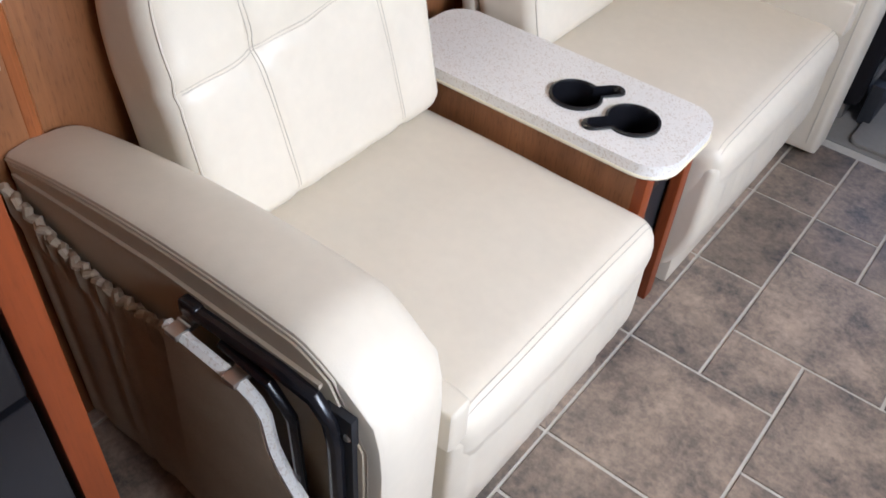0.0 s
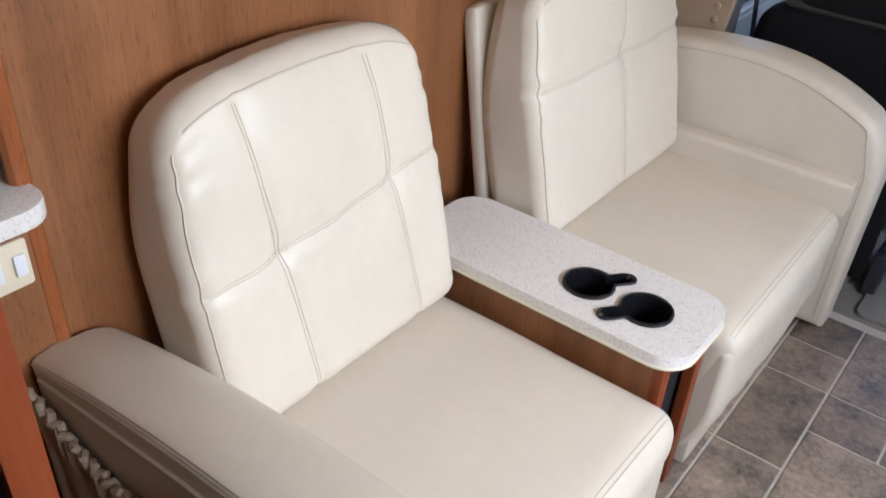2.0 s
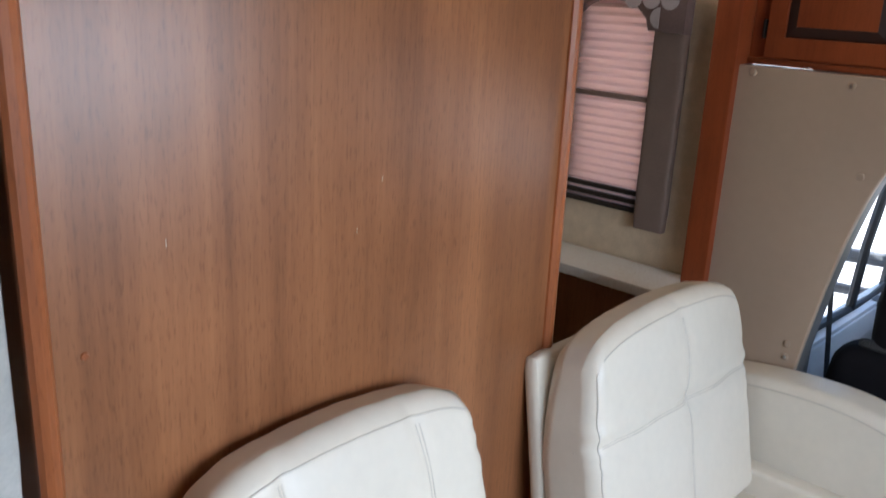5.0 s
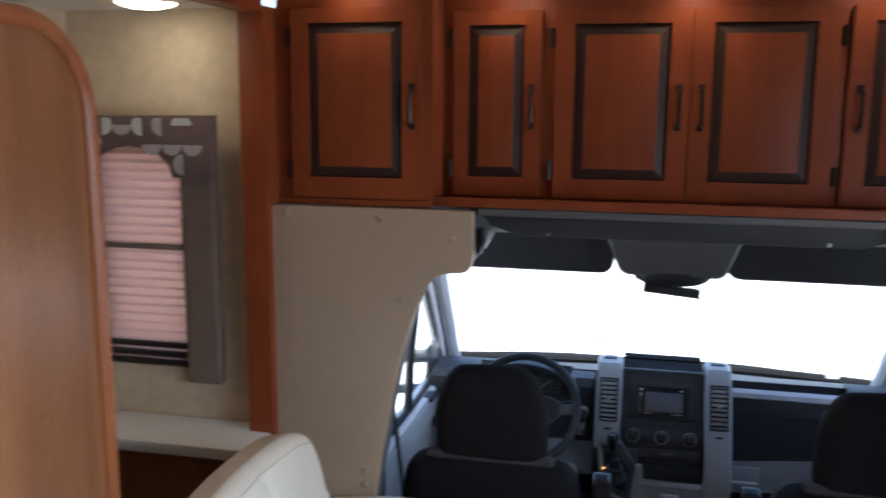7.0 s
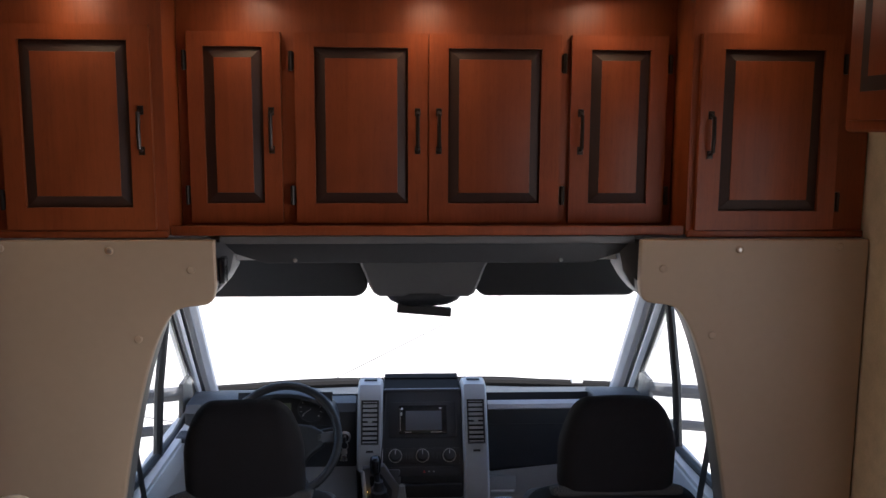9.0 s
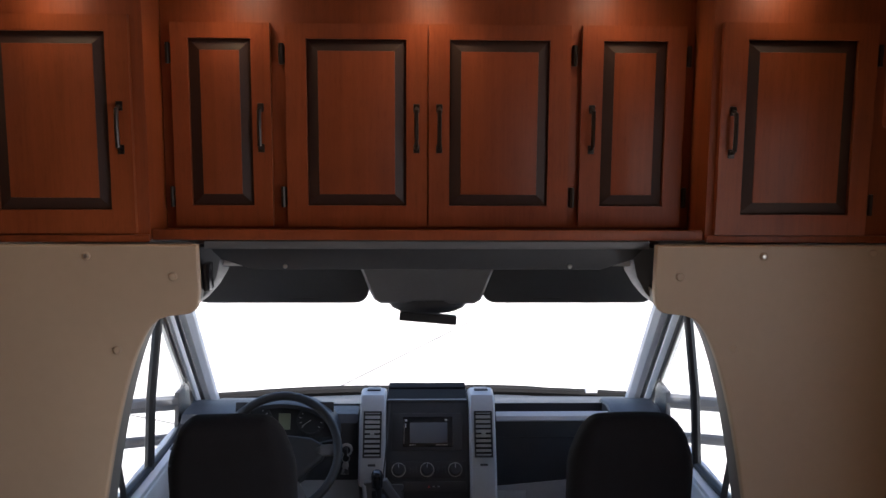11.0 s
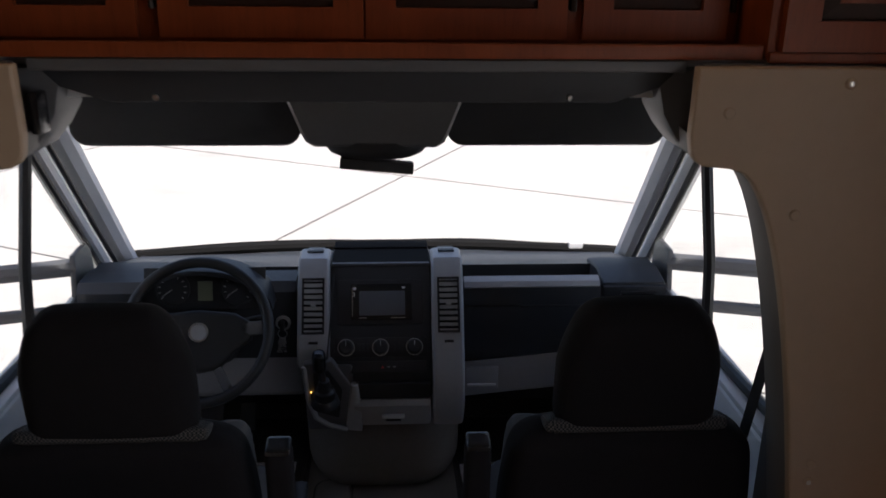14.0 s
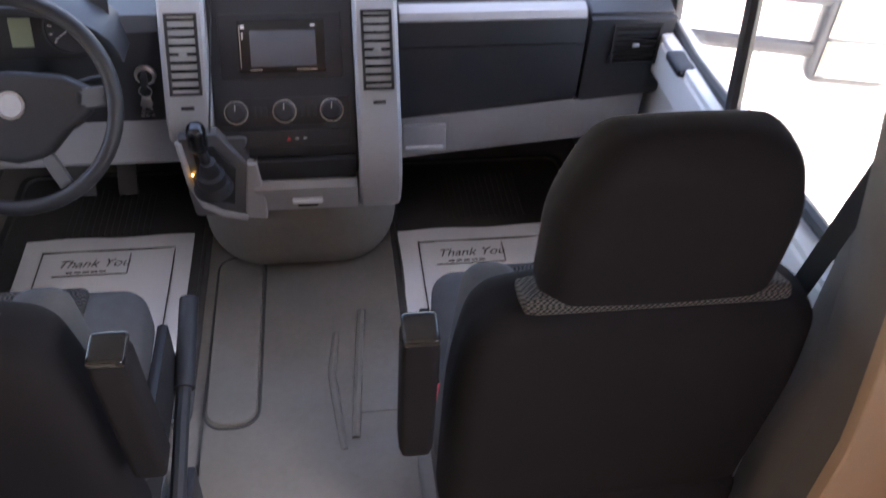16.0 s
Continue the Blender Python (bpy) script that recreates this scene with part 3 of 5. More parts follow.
    back = cushion(0.090, hy - 0.008, 0.298, 0.044, 56, (0.012, 0, 0), crown, 0.0024, seed + 7, tuft)
    tree = BVHTree.FromBMesh(back)
    part("backrest", moved(back, lean), CREAM, t, "cream vinyl back cushion with stitched panels")
    # piping round the front panel
    w, zt = hy - 0.026, 0.268

    def top_line(y):
        v = abs(y / hy)
        return zt + 0.034 * (1 - v * v) - 0.026 * (max(0, v - 0.6) / 0.4) ** 2 - 0.006

    def side_line(z):
        return w * (1 - 0.075 * max(0, z / 0.298) ** 2)

    zs = [-0.27 + (top_line(w) - 0.022 + 0.27) * k / 48 for k in range(49)]
    ys = [w - 0.020 - 2 * (w - 0.020) * k / 60 for k in range(61)]
    rim = [(side_line(z), z) for z in zs] + [(y * 0.932, top_line(y)) for y in ys] + [(-side_line(z), z) for z in zs[::-1]]
    seam([lean @ on_front(tree, y, z, -0.0008) for y, z in rim], t, 0.0024)
    for c in cols:
        for o in (-0.0035, 0.0035):
            seam([lean @ on_front(tree, (c - slant * (-0.9 + 1.75 * k / 70)) * (hy - 0.008) + o, -0.27 + 0.545 * k / 70, 0.0) for k in range(71)], t, 0.0012)
    for o in (-0.003, 0.003):
        seam([lean @ on_front(tree, -w + 2 * w * k / 70, 0.302 * (lev0 + lev1 * (-1 + k / 35)) + o + 0.002 * math.sin(k * 0.34), 0.0) for k in range(1, 70)], t, 0.0011)
    if arm_side > 0:
        part("back_shell", moved(cushion(0.024, hy - 0.012, 0.27, 0.020, 12, (0.004, 0, 0)), Matrix.Translation((-1.050, yc, 0.70)) @ pose(0, 0, 0, 0, -9)), CREAM, t, "cream vinyl shell behind the backrest")
    # armrest: arched padded top over a flat side
    prof = []
    for k in range(29):
        x = -1.09 + (arm_x + 1.09) * (k / 28)
        dx = x + 0.68
        prof.append((x, arm_z - ((0.10 if arm_side < 0 else 0.34) * dx * dx if dx < 0 else 0.80 * dx * dx) - 0.05 * max(0, (x - arm_x + 0.05) / 0.05) ** 2))
    z1 = prof[-1][1]
    nose = [(arm_x + 0.010, z1 - 0.035), (arm_x + 0.014, z1 - 0.08), (arm_x + 0.006, 0.02)]
    inner = arm_y1 if arm_side < 0 else arm_y0
    outer = arm_y0 if arm_side < 0 else arm_y1
    if arm_side < 0:
        # a flat-topped pad, creased along its outer edge and rolled towards the seat
        prof = [(x, arm_z - 0.22 * (x + 0.52) ** 2 * (1 if x < -0.52 else 0.6) - 1.55 * max(0, x + 0.445) ** 1.45) for x in [-1.09 + (arm_x + 1.09) * k / 36 for k in range(37)]]
        z1 = prof[-1][1]
        line = [Vector((x, 0, z)) for x, z in prof] + [Vector((arm_x + 0.010, 0, z1 - 0.04)), Vector((arm_x + 0.014, 0, z1 - 0.09)), Vector((arm_x + 0.012, 0, z1 - 0.2)), Vector((arm_x + 0.006, 0, 0.02))]
        cross = [(outer, 0.09), (outer, 0.012), (outer + 0.003, 0.004), (outer + 0.011, 0.0), (outer + 0.045, -0.004)]
        cross += [(inner - 0.085 + 0.085 * math.sin(radians(a)), 0.062 - 0.062 * math.cos(radians(a))) for a in range(0, 91, 10)] + [(inner, 0.12)]
        pad = bmesh.new()
        rows_ = []
        for k, p in enumerate(line):
            d = (line[min(k + 1, len(line) - 1)] - line[max(k - 1, 0)]).normalized()
            inward = Vector((-d.z, 0, d.x)) * -1
            rows_.append([pad.verts.new(p + inward * dep + Vector((0, yy, 0))) for yy, dep in cross])
        for a, b in zip(rows_, rows_[1:]):
            for k in range(len(cross) - 1):
                pad.faces.new((a[k], a[k + 1], b[k + 1], b[k]))
        pad.faces.new(rows_[0])
        bmesh.ops.recalc_face_normals(pad, faces=pad.faces[:])
        core = prism([(max(-1.088, x - 0.05), z - 0.055) for x, z in prof] + [(arm_x - 0.045, z1 - 0.12), (arm_x - 0.045, 0.0), (-1.088, 0.0)], "y", outer + 0.002, inner - 0.002)
        part("armrest", join(pad, core), CREAM, t, "arched padded cream armrest")
        seam([(x, outer + 0.001, z - 0.010) for x, z in prof[:-3]] + [(arm_x - 0.012, outer + 0.001, z1 - 0.06), (arm_x - 0.010, outer + 0.001, 0.06)], t, 0.0020)
        part("side_panel", prism([(x - 0.004, z - 0.014) for x, z in prof[1:-3]] + [(arm_x - 0.016, z1 - 0.06), (arm_x - 0.016, 0.03), (-1.075, 0.03)], "y", outer - 0.004, outer + 0.004, 0.002), CREAM_SIDE, t, "flat beige side panel, darkened as the shaded side")
    else:
        part("armrest", prism(prof + nose + [(-1.09, 0.0)], "y", arm_y0, arm_y1, 0.042, 5), CREAM, t, "arched padded cream armrest")
        for yy, sg in ((inner, -arm_side), (outer, arm_side)):
            seam([(x, yy - 0.001 * sg, z - 0.026) for x, z in prof[1:-2]] + [(arm_x - 0.024, yy - 0.001 * sg, z1 - 0.07), (arm_x - 0.024, yy - 0.001 * sg, 0.06)], t, 0.0022)
        part("side_panel", prism([(x, z - 0.05) for x, z in prof[1:-1]] + [(arm_x - 0.045, 0.03), (-1.075, 0.03)], "y", outer + arm_side * 0.0005 - 0.004, outer + arm_side * 0.0005 + 0.004, 0.002), CREAM_SIDE, t, "flat beige side panel, darkened as the shaded side")
    # low bolster between seat and armrest
    by = inner - arm_side * (0.012 if arm_side < 0 else 0.030)
    part("bolster", moved(cushion(0.285, 0.026 if arm_side < 0 else 0.034, 0.050, 0.014, 12), Matrix.Translation((-0.60, by, 0.470))), CREAM, t, "slim padded bolster beside the armrest")
    for sy in (y0 + 0.06, y1 - 0.06):
        part("foot", cyl((-0.42, sy, -0.002), (-0.42, sy, 0.02), 0.02), BLACK, t)
    return t


r1 = recliner("recliner", -1.845, -1.205, -1, -2.030, -1.865, 0.728, -0.322, "cream vinyl recliner with a side pocket and folding table bracket", 1.0)
r2 = recliner("recliner", -0.935, -0.185, 1, -0.165, -0.015, 0.772, -0.283, "cream vinyl recliner beside the cab bulkhead", 5.0)

# side pocket, bracket and folded table on the first armrest
fab = bmesh.new()
NX, NZ = 60, 14


def hem_z(x):
    """Height of the pocket's elastic hem along the armrest."""
    return 0.556 + 0.75 * max(0.0, -0.88 - x) ** 1.5 + 0.35 * max(0.0, x + 0.80) ** 1.5


grid = [[fab.verts.new((-1.07 + 0.43 * i / NX, -2.0365 - 0.006 - 0.012 * (0.5 + 0.5 * math.sin(i * 0.62 + 1.5 * math.sin(i * 0.23))) * (0.35 + 0.65 * k / NZ) - (0.008 if k >= NZ - 1 else 0) * (0.5 + 0.5 * math.sin(i * 1.9)), 0.045 + (hem_z(-1.07 + 0.43 * i / NX) - 0.047) * k / NZ)) for k in range(NZ + 1)] for i in range(NX + 1)]
for i in range(NX):
    for k in range(NZ):
        fab.faces.new((grid[i][k], grid[i + 1][k], grid[i + 1][k + 1], grid[i][k + 1]))
bmesh.ops.recalc_face_normals(fab, faces=fab.faces[:])
bmesh.ops.solidify(fab, geom=fab.faces[:], thickness=0.003)
part("side_pocket", fab, FABRIC, r1, "gathered beige fabric pocket")
part("pocket_hem", tube([(-1.07 + 0.43 * i / 60, -2.0515 - 0.004 * math.sin(i * 1.7), hem_z(-1.07 + 0.43 * i / 60) + 0.004 * math.sin(i * 2.1)) for i in range(61)], 0.008, 8), FABRIC, r1, "ruffled elastic hem")
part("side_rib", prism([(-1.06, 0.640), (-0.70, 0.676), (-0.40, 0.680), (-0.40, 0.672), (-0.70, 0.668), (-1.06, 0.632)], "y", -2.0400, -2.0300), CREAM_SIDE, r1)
tb = thing("folding_table", (-0.52, -2.0580, 0.1), "folded taupe side table on a black steel bracket", "table")
board = [(-0.652, 0.628), (-0.505, 0.620), (-0.485, 0.608), (-0.472, 0.588), (-0.469, 0.556), (-0.465, 0.525), (-0.452, 0.495), (-0.434, 0.465), (-0.412, 0.436), (-0.396, 0.40), (-0.388, 0.34), (-0.386, 0.22), (-0.395, 0.13), (-0.42, 0.105), (-0.690, 0.10)]
part("tabletop", prism(board, "y", -2.0800, -2.0610, 0.002), FABRIC, tb, "taupe board with a wavy front edge")
part("edge_band", tube([(x + 0.002, -2.0705, z) for x, z in board[:14]], 0.0100, 6), SOLID, tb, "white edge band")
part("bracket_arm", tube([(-0.612, -2.0480, 0.660), (-0.54, -2.0480, 0.664), (-0.46, -2.0480, 0.668), (-0.400, -2.0480, 0.664), (-0.376, -2.0480, 0.640), (-0.368, -2.0480, 0.60), (-0.370, -2.0480, 0.24)], 0.011, 10), BLACKP, tb, "black steel tube")
part("bracket_arm", tube([(-0.56, -2.0540, 0.645), (-0.47, -2.0560, 0.640), (-0.435, -2.0560, 0.600), (-0.425, -2.0560, 0.30)], 0.008, 10), BLACKP, tb)
part("mounting_plate", box(-0.392, -0.346, -2.0425, -2.0300, 0.20, 0.655, 0.002), BLACK, tb)
part("pivot_knob", moved(cushion(0.018, 0.010, 0.014, 0.006, 6), Matrix.Translation((-0.622, -2.0480, 0.660))), BLACKP, tb)
for hx, hz in ((-0.628, 0.634), (-0.518, 0.628)):
    part("hinge", join(box(hx - 0.012, hx + 0.012, -2.0840, -2.0400, hz - 0.006, hz + 0.004, 0.001), cyl((hx - 0.013, -2.0580, hz), (hx + 0.013, -2.0580, hz), 0.005, 10)), STEEL, tb, "small steel hinge")
for hz in (0.30, 0.46, 0.62):
    part("screw", lathe([(0.006, 0), (0.004, 0.003), (0.0001, 0.003)], pose(-0.354, -2.0424, hz, 90)), STEEL, tb)

# ---- console between the seats ----
co = thing("console_table", (-0.68, -1.08, 0.0), "cherry console with a speckled white top and two cup holders", "console")
KY0, KY1 = -1.198, -0.945
part("side_panel", box(-1.02, -0.40, KY0 + 0.006, KY0 + 0.024, 0.0, 0.492), VENEER, co)
part("side_panel", box(-1.02, -0.40, KY1 - 0.024, KY1 - 0.006, 0.0, 0.492), VENEER, co)
part("front_post", box(-0.402, -0.378, KY0 + 0.006, KY0 + 0.045, 0.0, 0.492, 0.002), CHERRY, co)
part("front_post", box(-0.402, -0.378, KY1 - 0.045, KY1 - 0.006, 0.0, 0.492, 0.002), CHERRY, co)
part("front_panel", box(-0.43, -0.41, KY0 + 0.03, KY1 - 0.03, 0.0, 0.47), BLACK, co, "dark recessed front")
part("latch", box(-0.412, -0.396, -1.10, -1.07, 0.40, 0.44, 0.003), BRONZE, co)
def keyhole(cx, cy, r, sx, sy, length, w, n=22):
    """A circle with a handle slot that leaves it towards (sx, sy)."""
    a = math.atan2(sy, sx)
    open_a = math.asin(w / r)
    pts = [(cx + r * math.cos(a + open_a + (2 * math.pi - 2 * open_a) * k / n), cy + r * math.sin(a + open_a + (2 * math.pi - 2 * open_a) * k / n)) for k in range(n + 1)]
    ex, ey = cx + math.cos(a) * length, cy + math.sin(a) * length
    pts += [(ex + w * math.cos(a - math.pi / 2 + math.pi * k / 8), ey + w * math.sin(a - math.pi / 2 + math.pi * k / 8)) for k in range(9)]
    return pts


CUPS = ((-0.612, -1.088, 0.62, 0.78), (-0.478, -1.088, -0.62, -0.78))
rim_line = rounded(-1.03, -0.345, KY0 - 0.006, KY1 + 0.002, 0.07, 8)
top = bmesh.new()
for z in (0.495, 0.528):
    loops = []
    for line in [rim_line] + [keyhole(cx, cy, 0.0545, sx, sy, 0.0890, 0.0180) for cx, cy, sx, sy in CUPS]:
        vs = [top.verts.new((x, y, z)) for x, y in line]
        loops += [top.edges.new((vs[n], vs[(n + 1) % len(vs)])) for n in range(len(vs))]
    bmesh.ops.triangle_fill(top, edges=loops, use_beauty=True)
def in_cup(p):
    for cx, cy, sx, sy in CUPS:
        u = max(0.0, min(0.086, (p.x - cx) * sx + (p.y - cy) * sy))
        if math.hypot(p.x - cx, p.y - cy) < 0.0495 or math.hypot(p.x - cx - sx * u, p.y - cy - sy * u) < 0.0150:
            return True
    return False


bmesh.ops.delete(top, geom=[f for f in top.faces if in_cup(f.calc_center_median())], context="FACES_ONLY")
low = [v for v in top.verts if v.co.z < 0.5]
hi = [v for v in top.verts if v.co.z > 0.5]
nl = [len(rim_line)] + [len(keyhole(cx, cy, 0.0545, sx, sy, 0.0890, 0.0180)) for cx, cy, sx, sy in CUPS]
n0 = 0
for n in nl:
    for k in range(n):
        m = (k + 1) % n
        top.faces.new((low[n0 + k], low[n0 + m], hi[n0 + m], hi[n0 + k]))
    n0 += n
bmesh.ops.recalc_face_normals(top, faces=top.faces[:])
part("table_top", top, SOLID, co, "speckled off-white laminate top")
part("edge_band", tube([(x, y, 0.500) for x, y in rounded(-1.03, -0.345, KY0 - 0.006, KY1 + 0.002, 0.07, 8)], 0.0035, 6, True), IVORY, co)


for cx, cy, sx, sy in CUPS:
    cup = thing("cup_holder", (cx, cy, 0.53), "glossy black keyhole-shaped cup holder let into the console", "cup holder", "console cup holders")
    out = keyhole(cx, cy, 0.057, sx, sy, 0.090, 0.019)
    well = bmesh.new()
    levels = [(1.0, 0.5285), (0.985, 0.5335), (0.90, 0.5350), (0.86, 0.530), (0.83, 0.515), (0.79, 0.485), (0.76, 0.472)]
    rings = [[well.verts.new((cx + (x - cx) * q, cy + (y - cy) * q, z)) for x, y in out] for q, z in levels]
    for a, b in zip(rings, rings[1:]):
        for k in range(len(out)):
            well.faces.new((a[k], a[(k + 1) % len(out)], b[(k + 1) % len(out)], b[k]))
    well.faces.new(rings[-1])
    bmesh.ops.recalc_face_normals(well, faces=well.faces[:])
    part("well", well, BLACKP, cup, "glossy black rim and well")
    part("bottom_ring", lathe([(0.034, 0.472), (0.033, 0.476), (0.028, 0.476), (0.026, 0.4735), (0.0001, 0.4735)], Matrix.Translation((cx, cy, 0))), BLACKP, cup)

# ---- overhead cabinets ----


def cabinet_door(parent, x0, x1, z0, z1, y, gx0, gx1, gz0, gz1, handle_x, hinge_x):
    """A framed door with a dark glazed groove and a raised centre panel; y is its front."""
    fr_ = ring(x0, x1, z0, z1, gx0, gx1, gz0, gz1, y, y + 0.018, 0.006)
    d = part("door", fr_, CHERRY, parent, "cherry-stained frame door with a dark glazed groove")
    groove = bmesh.new()
    w = 0.030
    o = [(gx0 - 0.002, gz0 - 0.002), (gx1 + 0.002, gz0 - 0.002), (gx1 + 0.002, gz1 + 0.002), (gx0 - 0.002, gz1 + 0.002)]
    i_ = [(gx0 + w, gz0 + w), (gx1 - w, gz0 + w), (gx1 - w, gz1 - w), (gx0 + w, gz1 - w)]
    a = [groove.verts.new((x, y + 0.013, z)) for x, z in o]
    b = [groove.verts.new((x, y + 0.003, z)) for x, z in i_]
    for k in range(4):
        groove.faces.new((a[k], a[(k + 1) % 4], b[(k + 1) % 4], b[k]))
    c = [groove.verts.new((x, y + 0.017, z)) for x, z in o]
    groove.faces.new(c[::-1])
    for k in range(4):
        groove.faces.new((c[k], c[(k + 1) % 4], a[(k + 1) % 4], a[k]))
    bmesh.ops.recalc_face_normals(groove, faces=groove.faces[:])
    part("groove", groove, GLAZE, d, "dark glazed bevel", False)
    part("raised_panel", box(gx0 + w - 0.001, gx1 - w + 0.001, y + 0.0015, y + 0.010, gz0 + w - 0.001, gz1 - w + 0.001, 0.0015), CHERRY, d)
    zc = (z0 + z1) / 2 - 0.005
    part("handle", join(tube([(handle_x, y - 0.001, zc + 0.050), (handle_x, y - 0.022, zc + 0.044), (handle_x, y - 0.026, zc), (handle_x, y - 0.022, zc - 0.044), (handle_x, y - 0.001, zc - 0.050)], 0.0055, 8), box(handle_x - 0.008, handle_x + 0.008, y - 0.003, y + 0.001, zc + 0.040, zc + 0.062, 0.002), box(handle_x - 0.008, handle_x + 0.008, y - 0.003, y + 0.001, zc - 0.062, zc - 0.040, 0.002)), BRONZE, d, "dark bronze bar handle")
    if hinge_x is not None:
        for hz in (z1 - 0.075, z0 + 0.075):
            part("hinge", join(cyl((hinge_x, y + 0.004, hz - 0.026), (hinge_x, y + 0.004, hz + 0.026), 0.0055, 8), box(hinge_x - 0.007, hinge_x + 0.007, y + 0.006, y + 0.017, hz - 0.024, hz + 0.024, 0.001)), BRONZE, d, "dark barrel hinge")
    return d


def cabinet(name, x0, x1, y, label, doors):
    t = thing(name, ((x0 + x1) / 2, y, 1.59), label, "cabinet", "overhead cabinets")
    part("body", box(x0, x1, y + 0.0185, y + 0.40, 1.592, CEIL - 0.002, 0.002), CHERRY, t)
    part("bottom_rail", box(x0 + 0.001, x1 - 0.001, y + 0.006, y + 0.019, 1.588, 1.606, 0.003), CHERRY, t)
    for dd_ in doors:
        cabinet_door(t, *dd_)
    return t


DZ0, DZ1, GZ0, GZ1 = 1.614, 2.124, 1.667, 2.086
YO, YI = 0.030, 0.165
cabinet("overhead_cabinet", -1.126, -0.676, YO, "cherry overhead cabinet with one framed door", [(-1.076, -0.705, DZ0 - 0.003, DZ1, YO, -1.027, -0.759, GZ0, GZ1, -0.731, -1.086)])
mid = cabinet("overhead_cabinet", -0.674, 0.682, YI, "wide cherry overhead cabinet with four framed doors", [
    (-0.645, -0.398, DZ0, DZ1, YI, -0.603, -0.446, GZ0, GZ1, -0.424, -0.654),
    (-0.360, -0.003, DZ0, DZ1, YI, -0.308, -0.056, GZ0, GZ1, -0.030, -0.371),
    (0.001, 0.361, DZ0, DZ1, YI, 0.054, 0.308, GZ0, GZ1, 0.028, 0.372),
    (0.390, 0.656, DZ0, DZ1, YI, 0.444, 0.608, GZ0, GZ1, 0.418, 0.665)])
part("valance_board", box(-0.673, 0.681, 0.052, 0.066, 1.5915, 1.617, 0.003), CHERRY, mid, "narrow cherry board under the doors")
part("bottom_panel", box(-0.673, 0.681, 0.066, 0.183, 1.5912, 1.599), CHERRY, mid, "", False)
cabinet("overhead_cabinet", 0.684, 1.166, YO, "cherry overhead cabinet with one framed door near the kerb-side wall", [(0.703, 1.077, DZ0 - 0.006, DZ1 - 0.006, YO, 0.763, 1.030, GZ0 - 0.008, GZ1 - 0.008, 0.733, 1.087)])
sidecab = thing("wall_cabinet", (1.02, -1.0, 1.88), "cherry wall cabinet over the kerb-side window", "cabinet")
part("body", box(0.882, 1.168, -1.9, -0.36, 1.868, CEIL - 0.002, 0.012, 3), CHERRY, sidecab)
for k in range(3):
    y0 = -0.40 - 0.5 * k
    dr_ = part("door", box(0.864, 0.8815, y0 - 0.46, y0, 1.892, 2.20, 0.004), CHERRY, sidecab)
    part("groove", box(0.8625, 0.8645, y0 - 0.41, y0 - 0.05, 1.95, 2.16), GLAZE, dr_, "dark glazed bevel", False)
    part("raised_panel", box(0.860, 0.8635, y0 - 0.38, y0 - 0.08, 1.98, 2.13, 0.001), CHERRY, dr_)

# ---- tan bulkhead panels with buttons ----


def bulkhead_outline(s):
    edge = [(0.553, 1.586), (0.551, 1.47)]
    for k in range(5):
        a = radians(180 + 90 * k / 4)
        edge.append((0.588 + 0.034 * math.cos(a), 1.450 + 0.034 * math.sin(a)))
    for k in range(25):
        dz = 1.41 * (k / 24) ** 1.6
        edge.append((0.628 + 0.246 * min(dz, 0.80) ** 0.48, 1.412 - dz * 0.995))
    pts = edge + [(1.165, 0.004), (1.165, 1.586)]
    return [(s * x, z) for x, z in pts]


def bulkhead(s, label):
    t = thing("bulkhead_panel", (s * 1.0, 0.01, 0), label, "padded panel", "bulkhead panels")
    part("padding", prism(bulkhead_outline(s), "y", 0.0, 0.028, 0.007, 3), TAN, t)
    for x, z in ((0.612, 1.510), (0.815, 1.560), (1.085, 1.567), (0.752, 1.330), (0.862, 0.818), (0.862, 0.778)):
        m = pose(s * x, 0.001, z, 90)
        part("button", lathe([(0.0105, 0.0), (0.0105, 0.003), (0.008, 0.0052), (0.0001, 0.006)], m), TAN, t, "small covered button")
    for x, z in ((0.815, 1.560), (0.862, 0.778)):
        part("snap", lathe([(0.005, 0.0055), (0.004, 0.0075), (0.0001, 0.0078)], pose(s * x, 0.001, z, 90)), STEEL, t)
    return t


bulkhead(-1, "padded tan vinyl bulkhead panel behind the driver's seat")
bulkhead(1, "padded tan vinyl bulkhead panel behind the passenger seat")
# grey cab shell edge behind the panels
for s in (-1, 1):
    lining = bmesh.new()
    edge = [(abs(x), z) for x, z in bulkhead_outline(s)][1:-2]
    rows_ = [[lining.verts.new((s * (x + o), y, z)) for o, y in ((0.050, 0.031), (0.006, 0.031), (0.007, 0.060), (0.016, 0.150), (0.026, 0.165), (0.070, 0.168))] for x, z in edge]
    for a, b in zip(rows_, rows_[1:]):
        for k in range(5):
            lining.faces.new((a[k], a[k + 1], b[k + 1], b[k]))
    bmesh.ops.recalc_face_normals(lining, faces=lining.faces[:])
    struct("trim_cab_edge", lining, TAUPEG, "taupe grey moulded lining round the cab opening", "trim")
    struct("wall_cab_rear", prism([(s * (x + 0.02), z) for x, z in [(abs(p), q) for p, q in bulkhead_outline(s)]][::1], "y", 0.0325, 0.058), HEADER, "dark grey cab back wall behind the padding", "wall", False)

